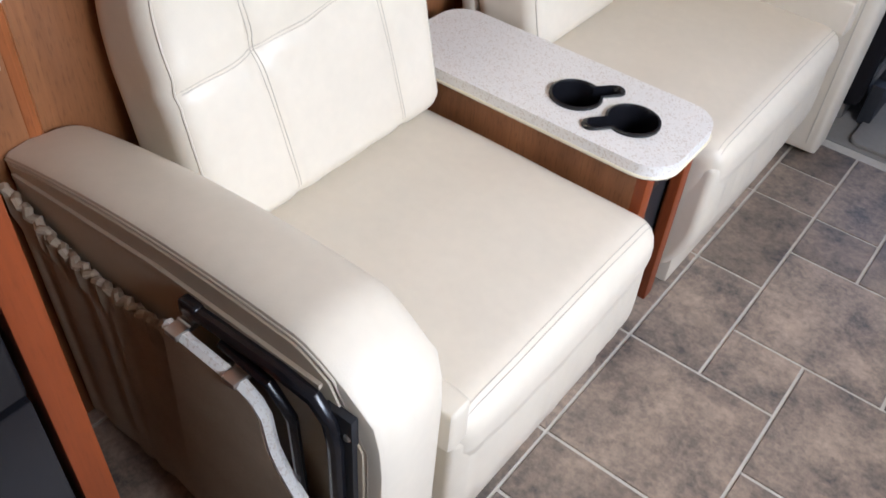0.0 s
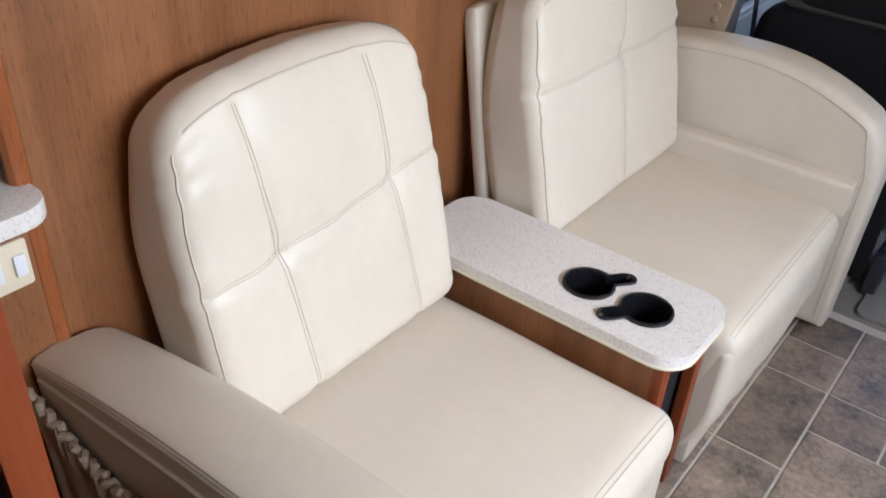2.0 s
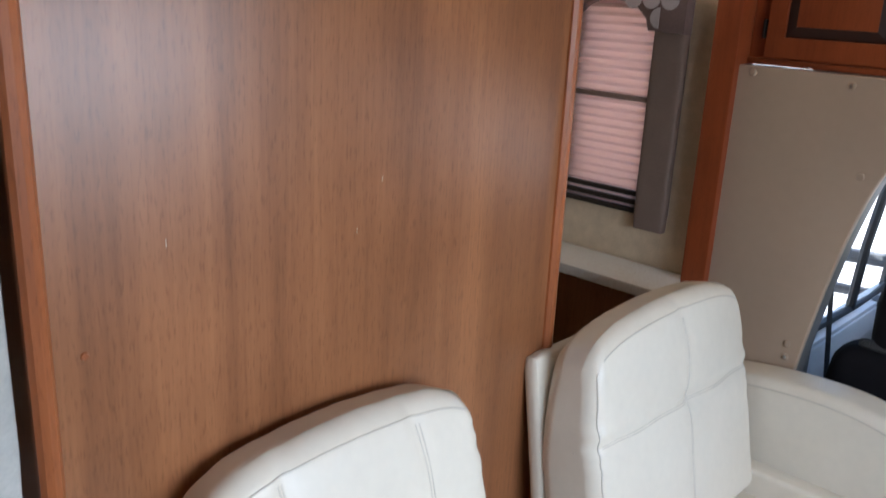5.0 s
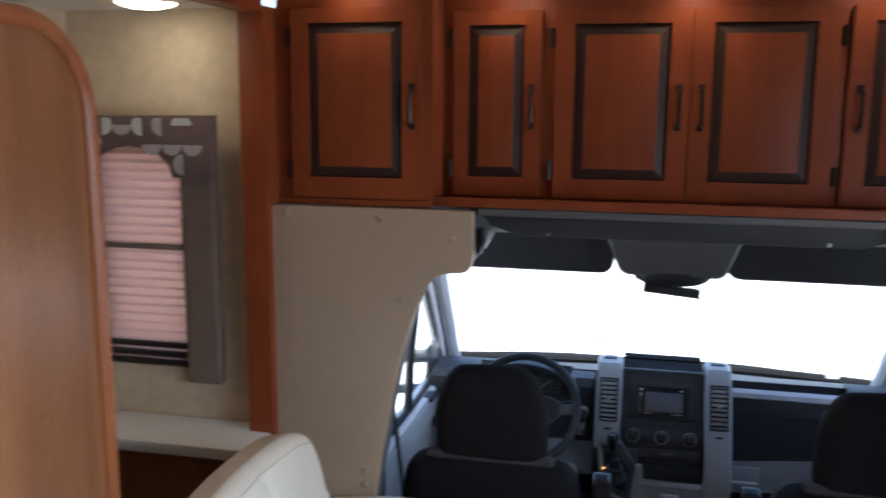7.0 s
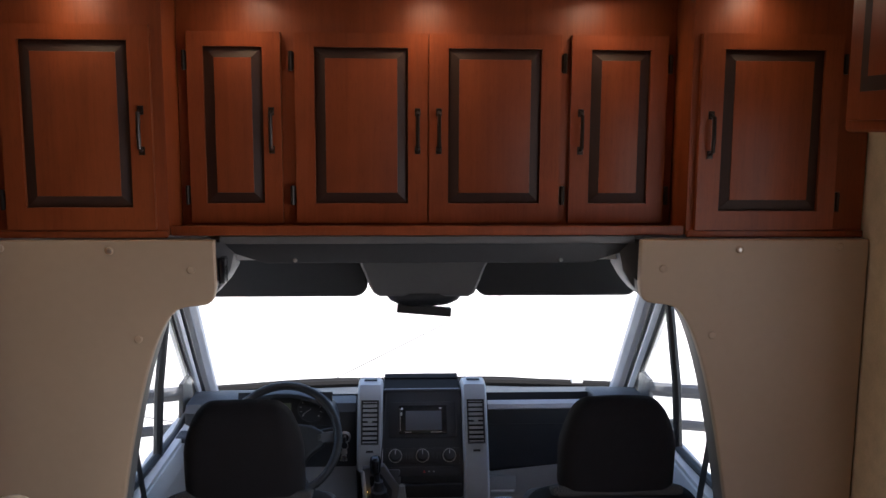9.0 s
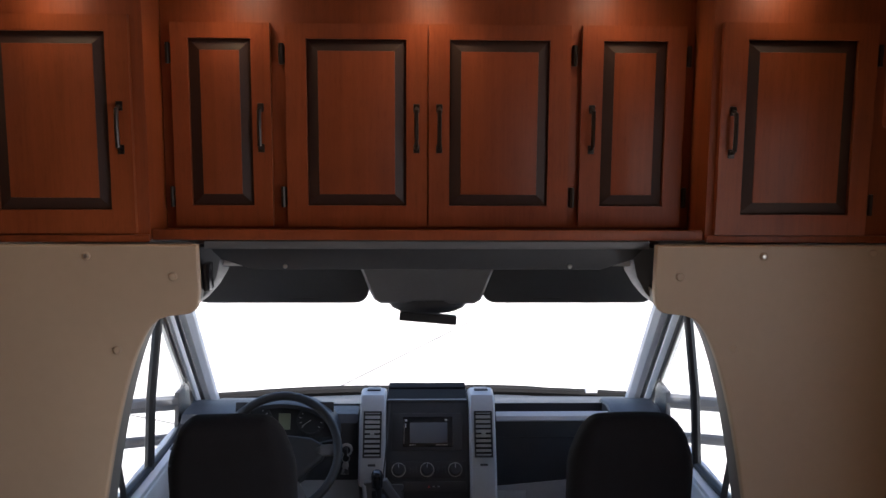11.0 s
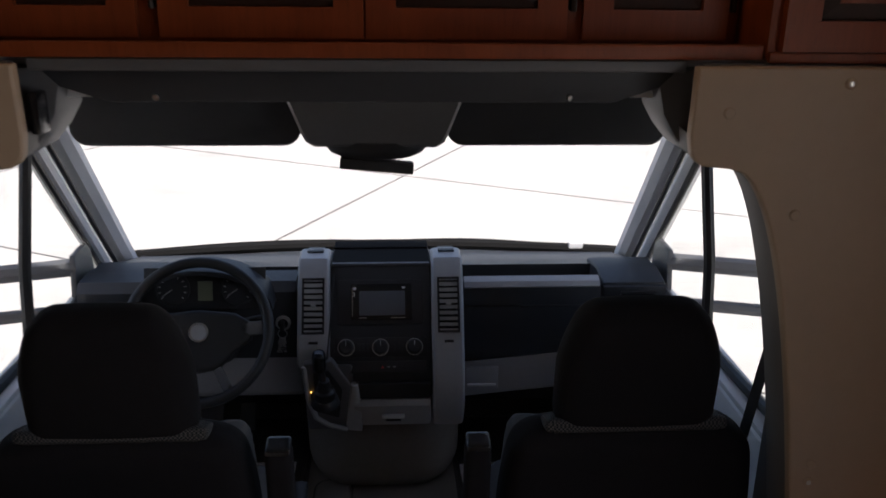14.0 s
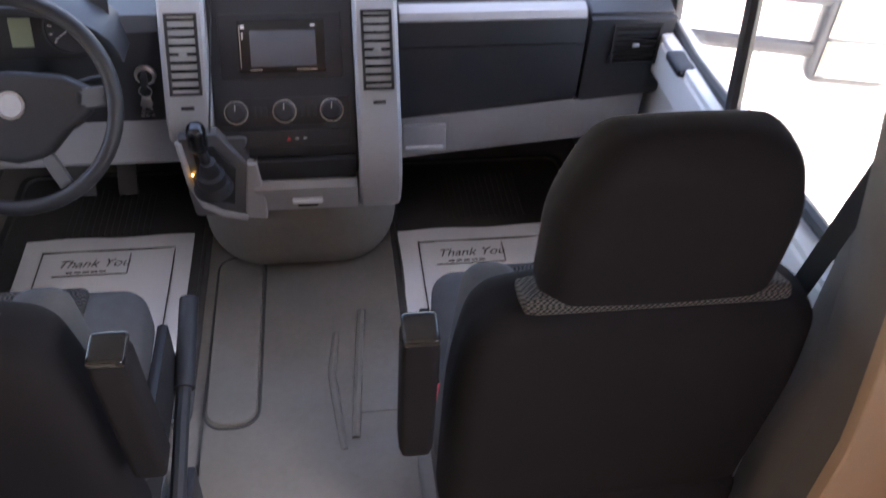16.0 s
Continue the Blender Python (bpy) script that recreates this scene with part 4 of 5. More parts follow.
# header over the opening
hd = thing("cab_header", (0, 0.1, 1.58), "grey metal header with a dark recessed fascia", "header")
part("front_lip", box(-0.549, 0.549, 0.05, 0.16, 1.570, 1.590, 0.004), HEADER, hd, "satin grey lip")
part("fascia", prism([(-0.545, 1.569), (0.545, 1.569), (0.545, 1.545), (0.440, 1.511), (-0.440, 1.511), (-0.545, 1.545)], "y", 0.100, 0.150, 0.003), DASH, hd, "dark fascia")
for s in (-1, 1):
    part("end_bracket", prism([(s * 0.549, 1.569), (s * 0.520, 1.540), (s * 0.532, 1.490), (s * 0.555, 1.452), (s * 0.585, 1.418), (s * 0.62, 1.405), (s * 0.62, 1.569)], "y", 0.098, 0.24, 0.006), HEADER, hd, "grey moulded corner")
    part("screw", lathe([(0.006, 0), (0.004, 0.004), (0.0001, 0.004)], pose(s * 0.36, 0.100, 1.519, 90)), STEEL, hd)
part("belt_anchor", box(-0.553, -0.535, 0.04, 0.085, 1.465, 1.535, 0.006), BLACKP, hd)

# ---- cab shell ----
struct("ceiling_cab", prism([(0.15, 1.512), (0.95, 1.415), (1.06, 1.36), (1.06, 1.586), (0.15, 1.586)], "x", -0.98, 0.98), PALE, "pale grey cab headliner", "ceiling")
struct("floor_cab", box(-0.95, 0.95, 0.0, 1.75, -0.08, -0.0015), RUBBER, "grey rubber cab floor", "floor", False)
struct("wall_firewall", box(-0.93, 0.93, 1.751, 1.80, -0.08, 0.56), MATBLK, "dark footwell bulkhead under the dashboard", "wall", False)
for s in (-1, 1):
    struct("wall_kick_panel", box(min(s * 0.931, s * 0.985), max(s * 0.931, s * 0.985), 1.352, 1.80, -0.08, 0.60), HEADER, "dark grey footwell side panel", "wall", False)
# bonnet and nose outside, low beyond the glass
hood = tagged(new("vehicle_nose"), "white painted bonnet under the windscreen", "bonnet", "", "structure")
part("bonnet", prism([(2.01, 0.515), (2.10, 0.48), (2.55, 0.15), (2.65, -0.3), (2.01, -0.3)], "x", -0.92, 0.92, 0.03), WHITEP, hood)
# windscreen: glass and black rim
WB, WT = (1.80, 0.640), (0.98, 1.40)


def screen_point(s, v):
    """A point of the windscreen; s across from -1 to 1, v from base to top."""
    half = 0.985 - 0.075 * v
    bow = 0.16 * (1 - s * s) * (1 - 0.4 * v)
    return Vector((s * half, WB[0] + (WT[0] - WB[0]) * v + bow, WB[1] + (WT[1] - WB[1]) * v + (0.015 * s * s - 0.03) * (1 - v) + 0.005))


gl = bmesh.new()
gv = [[gl.verts.new(screen_point(-1 + 2 * i / 16, k / 6)) for k in range(7)] for i in range(17)]
for i in range(16):
    for k in range(6):
        gl.faces.new((gv[i][k], gv[i + 1][k], gv[i + 1][k + 1], gv[i][k + 1]))
wsn = tagged(new("windscreen"), "wide raked windscreen with a black rim", "window", "", "structure")
wg = part("pane", gl, GLASS, wsn)
wg.visible_shadow = False
part("rim", tube([screen_point(-1 + 2 * i / 24, 0.0) + Vector((0, -0.01, 0.005)) for i in range(25)], 0.022, 8), WIPER, wsn, "black lower rim")
for a, b in ((-0.86, -0.12), (0.12, 0.62)):
    part("wiper", tube([screen_point(a + (b - a) * k / 10, 0.02) + Vector((0, 0.03, -0.004 + 0.006 * math.sin(math.pi * k / 10))) for k in range(11)], 0.009, 6), WIPER, wsn, "black wiper arm")
part("toll_tag", box(0.745, 0.80, 1.742, 1.765, 0.665, 0.690, 0.004), PALE, wsn, "small pale sensor box")


# A-pillars and doors
def side_shell(s):
    d = tagged(new("door_1" if s > 0 else "door_2"), "grey cab door with a quarter light and an open view outside", "door", "", "structure")
    d.matrix_basis = Matrix.Translation((s * 0.95, 0.5, 0))
    # pillar between windscreen and door
    pil = []
    for k in range(13):
        v = k / 12
        p = screen_point(s, v)
        pil.append(p + Vector((0, -0.035, -0.01)))
    part("windscreen_pillar", tube(pil, 0.052, 10), PALE, d, "pale grey pillar trim")
    part("pillar_seal", tube([p + Vector((-s * 0.012, -0.078, -0.02)) for p in pil], 0.009, 8), BLACK, d, "black rubber seal")
    part("door_frame_front", tube([p + Vector((s * 0.01, -0.125, -0.03)) for p in pil], 0.030, 8), PALE, d, "pale grey door frame")
    part("frame_seal", tube([p + Vector((s * 0.0, -0.165, -0.035)) for p in pil], 0.011, 8), BLACK, d, "black window seal")
    x0, x1 = (0.93, 0.985) if s > 0 else (-0.985, -0.93)
    part("lower_panel", join(box(min(x0, x1), max(x0, x1), 0.12, 1.35, 0.0, 0.655, 0.012), box(min(s * 0.895, s * 0.985), max(s * 0.895, s * 0.985), 0.14, 1.30, 0.60, 0.700, 0.02, 3)), PALE, d, "grey door panel and sill")
    part("sill_seal", tube([(s * 0.94, 0.16, 0.742), (s * 0.94, 0.5, 0.725), (s * 0.94, 1.0, 0.705), (s * 0.95, 1.42, 0.73)], 0.015, 8), BLACK, d)
    part("sill", box(min(s * 0.90, s * 0.98), max(s * 0.90, s * 0.98), 0.15, 1.30, 0.695, 0.712, 0.006), PALE, d)
    part("window_divider", tube([(s * 0.94, 0.765, 0.705), (s * 0.935, 0.80, 0.95), (s * 0.915, 0.86, 1.24), (s * 0.90, 0.90, 1.42)], 0.017, 8), BLACK, d, "black upright window divider")
    part("door_top", tube([(s * 0.90, 1.02, 1.37), (s * 0.90, 0.6, 1.44), (s * 0.90, 0.15, 1.44)], 0.03, 8), PALE, d)
    part("rear_pillar", box(min(s * 0.86, s * 0.99), max(s * 0.86, s * 0.99), 0.06, 0.22, 0.0, 1.50, 0.02), TAUPEG, d, "taupe grey rear door pillar")
    part("switch_pod", moved(cushion(0.022, 0.045, 0.012, 0.008, 6), Matrix.Translation((s * 0.905, 0.985, 0.703))), DASH, d, "dark window-switch pod")
    pn = part("pane", box(min(s * 0.948, s * 0.952), max(s * 0.948, s * 0.952), 0.16, 1.40, 0.70, 1.42), GLASS, d)
    pn.visible_shadow = False
    # door mirror on two arms
    mi = thing("door_mirror", (s * 1.25, 1.0, 0.6), "large grey two-part door mirror on twin arms", "mirror", "door mirrors")
    part("arm", tube([(s * 0.96, 1.22, 0.80), (s * 1.16, 1.16, 0.80), (s * 1.36, 1.10, 0.80)], 0.030, 8), HEADER, mi, "upper arm")
    part("base_plate", prism([(1.37, 0.660), (1.34, 0.850), (1.20, 0.845), (1.16, 0.625)], "x", min(s * 0.953, s * 0.972), max(s * 0.953, s * 0.972), 0.005), HEADER, mi, "grey triangular base on the door")
    part("arm", tube([(s * 0.96, 1.22, 0.655), (s * 1.16, 1.16, 0.655), (s * 1.36, 1.10, 0.655)], 0.022, 8), HEADER, mi, "lower arm")
    part("housing", moved(cushion(0.105, 0.045, 0.185, 0.035, 10), Matrix.Translation((s * 1.40, 1.10, 0.755)) @ pose(0, 0, 0, 0, 0, s * -14)), HEADER, mi, "grey housing")
    part("glass", moved(box(-0.085, 0.085, -0.049, -0.046, -0.045, 0.150, 0.001), Matrix.Translation((s * 1.40, 1.10, 0.755)) @ pose(0, 0, 0, 0, 0, s * -14)), MIRROR, mi)
    part("glass", moved(box(-0.085, 0.085, -0.049, -0.046, -0.150, -0.055, 0.001), Matrix.Translation((s * 1.40, 1.10, 0.755)) @ pose(0, 0, 0, 0, 0, s * -14)), MIRROR, mi, "lower wide-angle glass")
    # seat belt
    be = thing("seat_belt", (s * 0.86, 0.18, 0.5), "black seat belt hanging from the door pillar", "seat belt", "cab seat belts")
    strap = [(s * (0.836 - 0.038 * k / 10), 0.155 + 0.085 * k / 10, 1.10 - 0.68 * k / 10) for k in range(11)]
    sb = bmesh.new()
    rows_ = [[sb.verts.new((x - s * 0.012 * (k / 10), y + o, z)) for o in (-0.022, 0.022)] for k, (x, y, z) in enumerate(strap)]
    for a, b in zip(rows_, rows_[1:]):
        sb.faces.new((a[0], a[1], b[1], b[0]))
    bmesh.ops.solidify(sb, geom=sb.faces[:], thickness=0.003)
    part("strap", sb, BLACK, be)
    part("guide", moved(cushion(0.012, 0.03, 0.02, 0.006, 6), Matrix.Translation((s * 0.842, 0.155, 1.105))), BLACK, be)


side_shell(1)
side_shell(-1)

# sun visors and the overhead console
for s in (-1, 1):
    vi = thing("sun_visor", (s * 0.5, 0.88, 1.40), "dark grey padded sun visor folded up", "sun visor", "sun visors")
    part("pad", prism(rounded(min(s * 0.195, s * 0.80), max(s * 0.195, s * 0.80), 1.266, 1.412, 0.048, 6), "y", 0.872, 0.902, 0.011, 4), DASH, vi)
    part("label_slot", box(s * 0.42 - 0.05, s * 0.42 + 0.05, 0.869, 0.874, 1.281, 1.286), BLACK, vi)
oc = thing("overhead_console", (0, 0.85, 1.4), "grey overhead console with a dark camera dome", "console")
part("body", prism([(-0.232, 1.43), (-0.214, 1.40), (-0.184, 1.325), (-0.172, 1.303), (-0.150, 1.290), (0.160, 1.288), (0.182, 1.301), (0.194, 1.325), (0.224, 1.40), (0.240, 1.43)], "y", 0.74, 0.96, 0.02, 3), HEADER, oc)
part("dome", lathe([(0.142, -0.006), (0.140, 0.010), (0.124, 0.032), (0.100, 0.043), (0.0001, 0.046)], Matrix.Translation((0.007, 0.835, 1.296)) @ pose(0, 0, 0, 180) @ Matrix.Diagonal((1, 0.72, 1, 1))), BLACK, oc, "dark rounded dome")
part("camera_box", moved(box(-0.095, 0.098, -0.02, 0.02, -0.015, 0.014, 0.004), Matrix.Translation((0.006, 0.80, 1.232)) @ pose(0, 0, 0, 0, 5)), BLACK, oc)

# ---- dashboard ----
da = thing("dashboard", (0, 1.2, 0.0), "charcoal and grey van dashboard", "dashboard")
part("top_cover", prism([(1.30, 0.765), (1.5, 0.715), (1.92, 0.597), (2.00, 0.580), (2.00, 0.50), (1.30, 0.50)], "x", -0.93, 0.93, 0.008), DASH, da, "charcoal dash top")
part("storage_shelf", box(0.27, 0.72, 1.14, 1.31, 0.700, 0.722, 0.004), BLACK, da, "dark open shelf in the dash top")
part("storage_shelf", box(-0.34, -0.262, 1.14, 1.31, 0.700, 0.722, 0.004), BLACK, da, "dark open shelf in the dash top")
part("end_shoulder", prism([(1.12, 0.765), (1.22, 0.785), (1.36, 0.765), (1.36, 0.60), (1.12, 0.60)], "x", 0.722, 0.93, 0.014, 3), DASH, da)
part("end_shoulder", prism([(1.12, 0.765), (1.22, 0.785), (1.36, 0.765), (1.36, 0.60), (1.12, 0.60)], "x", -0.93, -0.70, 0.014, 3), DASH, da)
def rising(bm, z_top):
    """Lets the lower edge of the passenger's side of the dash rise towards the door."""
    for v in bm.verts:
        if v.co.z < z_top:
            v.co.z += -0.022 + 0.058 * (v.co.x - 0.265) / 0.63
    return bm


part("passenger_face", rising(prism([(1.115, 0.745), (1.125, 0.768), (1.155, 0.778), (1.20, 0.76), (1.20, 0.50), (1.135, 0.505), (1.12, 0.53)], "x", 0.270, 0.718, 0.006), 0.6), DASH, da, "charcoal glove-box face")
part("face_strip", prism([(1.1135, 0.757), (1.123, 0.772), (1.15, 0.781), (1.15, 0.774), (1.126, 0.765), (1.118, 0.752)], "x", 0.275, 0.712, 0.001), GREY, da, "satin grey strip")
part("face_joint", box(0.275, 0.712, 1.1125, 1.117, 0.688, 0.691), BLACK, da)
part("passenger_lower", rising(prism([(1.13, 0.505), (1.145, 0.39), (1.18, 0.352), (1.30, 0.352), (1.30, 0.505)], "x", 0.272, 0.90, 0.012), 0.6), GREY, da, "grey lower dash")
part("glove_pocket", box(0.285, 0.395, 1.122, 1.15, 0.390, 0.468, 0.004), GREY, da, "small flap pocket")
part("pocket_lip", box(0.292, 0.388, 1.117, 1.13, 0.400, 0.409, 0.003), PALE, da)
part("end_cap", rising(prism([(1.105, 0.755), (1.20, 0.765), (1.22, 0.505), (1.125, 0.505)], "x", 0.722, 0.930, 0.012), 0.6), DASH, da)
part("driver_lower", prism([(1.10, 0.53), (1.13, 0.39), (1.17, 0.355), (1.30, 0.355), (1.30, 0.53)], "x", -0.92, -0.252, 0.012), GREY, da, "grey knee panel")
part("driver_face", prism([(1.085, 0.76), (1.11, 0.788), (1.20, 0.79), (1.20, 0.52), (1.10, 0.528)], "x", -0.925, -0.252, 0.012), DASH, da)


def louvre(parent, x0, x1, z0, z1, y, n, frame_mat):
    v = part("air_vent", join(box(x0 - 0.006, x0, y - 0.004, y + 0.02, z0 - 0.006, z1 + 0.006), box(x1, x1 + 0.006, y - 0.004, y + 0.02, z0 - 0.006, z1 + 0.006), box(x0, x1, y - 0.004, y + 0.02, z1, z1 + 0.006), box(x0, x1, y - 0.004, y + 0.02, z0 - 0.006, z0)), frame_mat, parent, "louvred air vent")
    part("backing", box(x0, x1, y + 0.014, y + 0.018, z0, z1), WIPER, v)
    for k in range(n):
        z = z0 + (z1 - z0) * (k + 0.5) / n
        part("slat", moved(box(x0, x1, -0.007, 0.007, -0.0018, 0.0018), Matrix.Translation((0, y + 0.004, z)) @ pose(0, 0, 0, -25)), WIPER, v)
    part("tab", box((x0 + x1) / 2 - 0.008, (x0 + x1) / 2 + 0.008, y - 0.008, y + 0.0, (z0 + z1) / 2 - 0.004, (z0 + z1) / 2 + 0.004, 0.002), GREY, v)
    return v


louvre(da, 0.785, 0.890, 0.644, 0.734, 1.104, 6, BLACK)
louvre(da, -0.905, -0.785, 0.640, 0.712, 1.082, 5, BLACK)
# instrument hood and dials
hoodo = [(-0.53 + 0.215 * math.cos(radians(a)), 0.735 + 0.130 * math.sin(radians(a))) for a in range(0, 181, 12)]
hoodi = [(-0.53 + 0.195 * math.cos(radians(a)), 0.735 + 0.112 * math.sin(radians(a))) for a in range(180, -1, -12)]
part("instrument_hood", prism(hoodo + hoodi, "y", 1.00, 1.13, 0.006), DASH, da, "charcoal instrument hood")
cl = part("instrument_face", moved(box(-0.185, 0.185, -0.004, 0.004, -0.065, 0.065, 0.003), Matrix.Translation((-0.53, 1.085, 0.775)) @ pose(0, 0, 0, -18)), BLACK, da, "black dial face")
for cx in (-0.628, -0.430):
    m = Matrix.Translation((cx, 1.079, 0.775)) @ pose(0, 0, 0, 72)
    part("dial", lathe([(0.054, 0.0), (0.054, 0.006), (0.049, 0.007), (0.048, 0.002), (0.0001, 0.002)], m), DASH, cl, "round dial")
    for k in range(11):
        a = radians(220 - 260 * k / 10)
        part("tick", moved(box(0.036, 0.044, -0.001, 0.001, 0.002, 0.0035), m @ Matrix.Rotation(a, 4, "Z")), PALE, cl)
    part("needle", moved(box(0.0, 0.038, -0.001, 0.001, 0.003, 0.0045), m @ Matrix.Rotation(radians(215), 4, "Z")), PALE, cl)
part("trip_display", moved(box(-0.022, 0.022, -0.002, 0.002, -0.03, 0.03), Matrix.Translation((-0.529, 1.077, 0.77)) @ pose(0, 0, 0, -18)), LCD, cl, "green-grey trip display")
# centre stack


def stack_y(z):
    """Front of the centre stack: it comes towards the seats as it goes down."""
    return 1.052 + 0.60 * (z - 0.729)


st = thing("centre_stack", (0.0, 1.0, 0.0), "centre stack with a touch screen, knobs and air vents", "centre console")
body = [(1.30, 0.835), (stack_y(0.835), 0.835), (stack_y(0.56), 0.56), (0.938, 0.50), (0.955, 0.46), (1.30, 0.42)]
part("centre_panel", prism(body, "x", -0.146, 0.166, 0.006), DASH, st, "charcoal centre panel")
side = [(1.34, 0.80), (1.20, 0.862), (stack_y(0.862) - 0.02, 0.860), (stack_y(0.82) - 0.036, 0.82), (stack_y(0.62) - 0.03, 0.62), (0.915, 0.52), (0.910, 0.44), (0.95, 0.36), (1.34, 0.33)]
side_left = side[:5] + [(0.945, 0.565), (1.34, 0.565)]
part("side_column", prism(side_left, "x", -0.246, -0.1465, 0.018, 3), GREY, st, "grey column with a louvred vent")
part("lower_cheek", prism([(0.940, 0.575), (0.925, 0.44), (0.955, 0.35), (1.34, 0.33), (1.34, 0.575)], "x", -0.222, -0.0765, 0.014, 3), HEADER, st, "dark grey lower cheek behind the gear plate")
part("side_column", prism(side, "x", 0.1665, 0.266, 0.018, 3), GREY, st, "grey column with a louvred vent")
tilt = math.degrees(math.atan(0.60))
for cx in (-0.196, 0.218):
    v = louvre(st, cx - 0.028, cx + 0.028, -0.080, 0.080, 0.0, 9, BLACK)
    m = Matrix.Translation((0, stack_y(0.738) - 0.036, 0.738)) @ pose(0, 0, 0, -tilt)
    for o in (v, *v.children):
        o.data.transform(m)
    part("badge", moved(box(cx - 0.014, cx + 0.014, -0.001, 0.002, -0.004, 0.004), Matrix.Translation((0, stack_y(0.640) - 0.033, 0.640)) @ pose(0, 0, 0, -tilt)), BLACK, st)
    part("top_grille", moved(box(cx - 0.026, cx + 0.026, -0.035, 0.035, -0.004, 0.002, 0.002), Matrix.Translation((0, 1.195, 0.860)) @ pose(0, 0, 0, -8)), DASH, st, "dark grille on the column top")
part("top_tray", box(-0.143, 0.163, 1.118, 1.30, 0.834, 0.838), WIPER, st, "dark storage slot")
part("tray_back", box(-0.143, 0.163, 1.262, 1.33, 0.836, 0.844, 0.003), WIPER, st)
part("tray_lip", box(-0.143, 0.163, stack_y(0.835) - 0.004, stack_y(0.835) + 0.010, 0.832, 0.842, 0.004), HEADER, st, "satin grey lip")
ms = Matrix.Translation((0.011, stack_y(0.735) - 0.001, 0.735)) @ pose(0, 0, 0, -tilt)
part("radio_surround", moved(box(-0.135, 0.130, -0.003, 0.008, -0.070, 0.070, 0.003), ms), BLACK, st)
hu = part("head_unit", moved(box(-0.094, 0.094, -0.006, 0.01, -0.056, 0.056, 0.003), ms), BLACKP, st, "black touch-screen radio")
part("screen", moved(box(-0.068, 0.074, -0.0078, -0.005, -0.043, 0.034, 0.001), ms), SCREEN, hu, "grey unlit screen")
for kx0, kx1, kz0, kz1 in ((-0.090, -0.0885, -0.045, 0.045), (-0.07, -0.045, -0.051, -0.049), (0.03, 0.075, -0.051, -0.049)):
    part("trim_line", moved(box(kx0, kx1, -0.0078, -0.005, kz0, kz1), ms), STEEL, hu)
for kx0, kx1, kz0, kz1 in ((-0.086, -0.078, 0.038, 0.046), (0.064, 0.074, 0.041, 0.046), (-0.085, -0.082, 0.016, 0.030)):
    part("key_mark", moved(box(kx0, kx1, -0.0078, -0.005, kz0, kz1), ms), PALE, hu, "small white key symbol")
mk = Matrix.Translation((0, stack_y(0.614), 0.614)) @ pose(0, 0, 0, 90 - tilt)
part("control_panel", moved(box(-0.134, 0.152, -0.030, 0.030, -0.001, 0.004, 0.002), mk), BLACK, st)
for cx in (-0.097, 0.008, 0.112):
    kn = part("knob", moved(lathe([(0.027, 0.004), (0.027, 0.007), (0.023, 0.009), (0.021, 0.024), (0.018, 0.027), (0.0001, 0.027)], Matrix.Translation((cx, 0, 0))), mk), BLACK, st, "round climate knob")
    part("chrome_ring", moved(tube([(cx + 0.025 * math.cos(a), 0.025 * math.sin(a), 0.008) for a in [2 * math.pi * k / 28 for k in range(28)]], 0.0013, 6, True), mk), STEEL, kn)
    part("pointer", moved(box(cx - 0.001, cx + 0.001, 0.004, 0.018, 0.026, 0.0278), mk), PALE, kn)
for cx in (-0.058, -0.046, -0.034, 0.048, 0.062, 0.074):
    part("small_key", moved(box(cx - 0.004, cx + 0.004, -0.012, 0.012, 0.003, 0.006, 0.001), mk), DASH, st)
mh = Matrix.Translation((0, stack_y(0.563) - 0.002, 0.563)) @ pose(0, 0, 0, 90 - tilt)
part("switch_strip", moved(prism(rounded(-0.134, 0.152, -0.018, 0.018, 0.008, 4), "z", 0.0, 0.005, 0.002), mh), BLACK, st, "black switch strip")
part("hazard_mark", moved(prism([(-0.005, -0.004), (0.005, -0.004), (0.0, 0.005)], "z", 0.005, 0.0062), mh @ Matrix.Translation((0.014, 0, 0))), RED, st, "small red triangle")
for k in (0.032, 0.05):
    part("key_mark", moved(box(k - 0.004, k + 0.004, -0.002, 0.002, 0.005, 0.0062), mh), GREY, st)
part("lower_pocket", box(-0.072, 0.160, 0.925, 0.96, 0.468, 0.520, 0.004), BLACK, st, "black open pocket")
dw = part("ash_drawer", prism([(0.925, 0.464), (0.915, 0.448), (0.935, 0.372), (0.99, 0.362), (0.99, 0.464)], "x", -0.075, 0.162, 0.008), GREY, st, "grey drawer")
part("pull", box(0.01, 0.08, 0.910, 0.928, 0.405, 0.416, 0.004), PALE, dw)
part("pull_shadow", box(0.022, 0.068, 0.914, 0.928, 0.396, 0.404), BLACK, dw)
# rounded foot of the console
fc = cushion(0.262, 0.20, 0.205, 0.16, 22)
part("foot_cover", moved(fc, Matrix.Translation((0.012, 1.275, 0.185)) @ pose(0, 0, 0, 10)), RUBBER, st, "grey moulded tunnel cover")
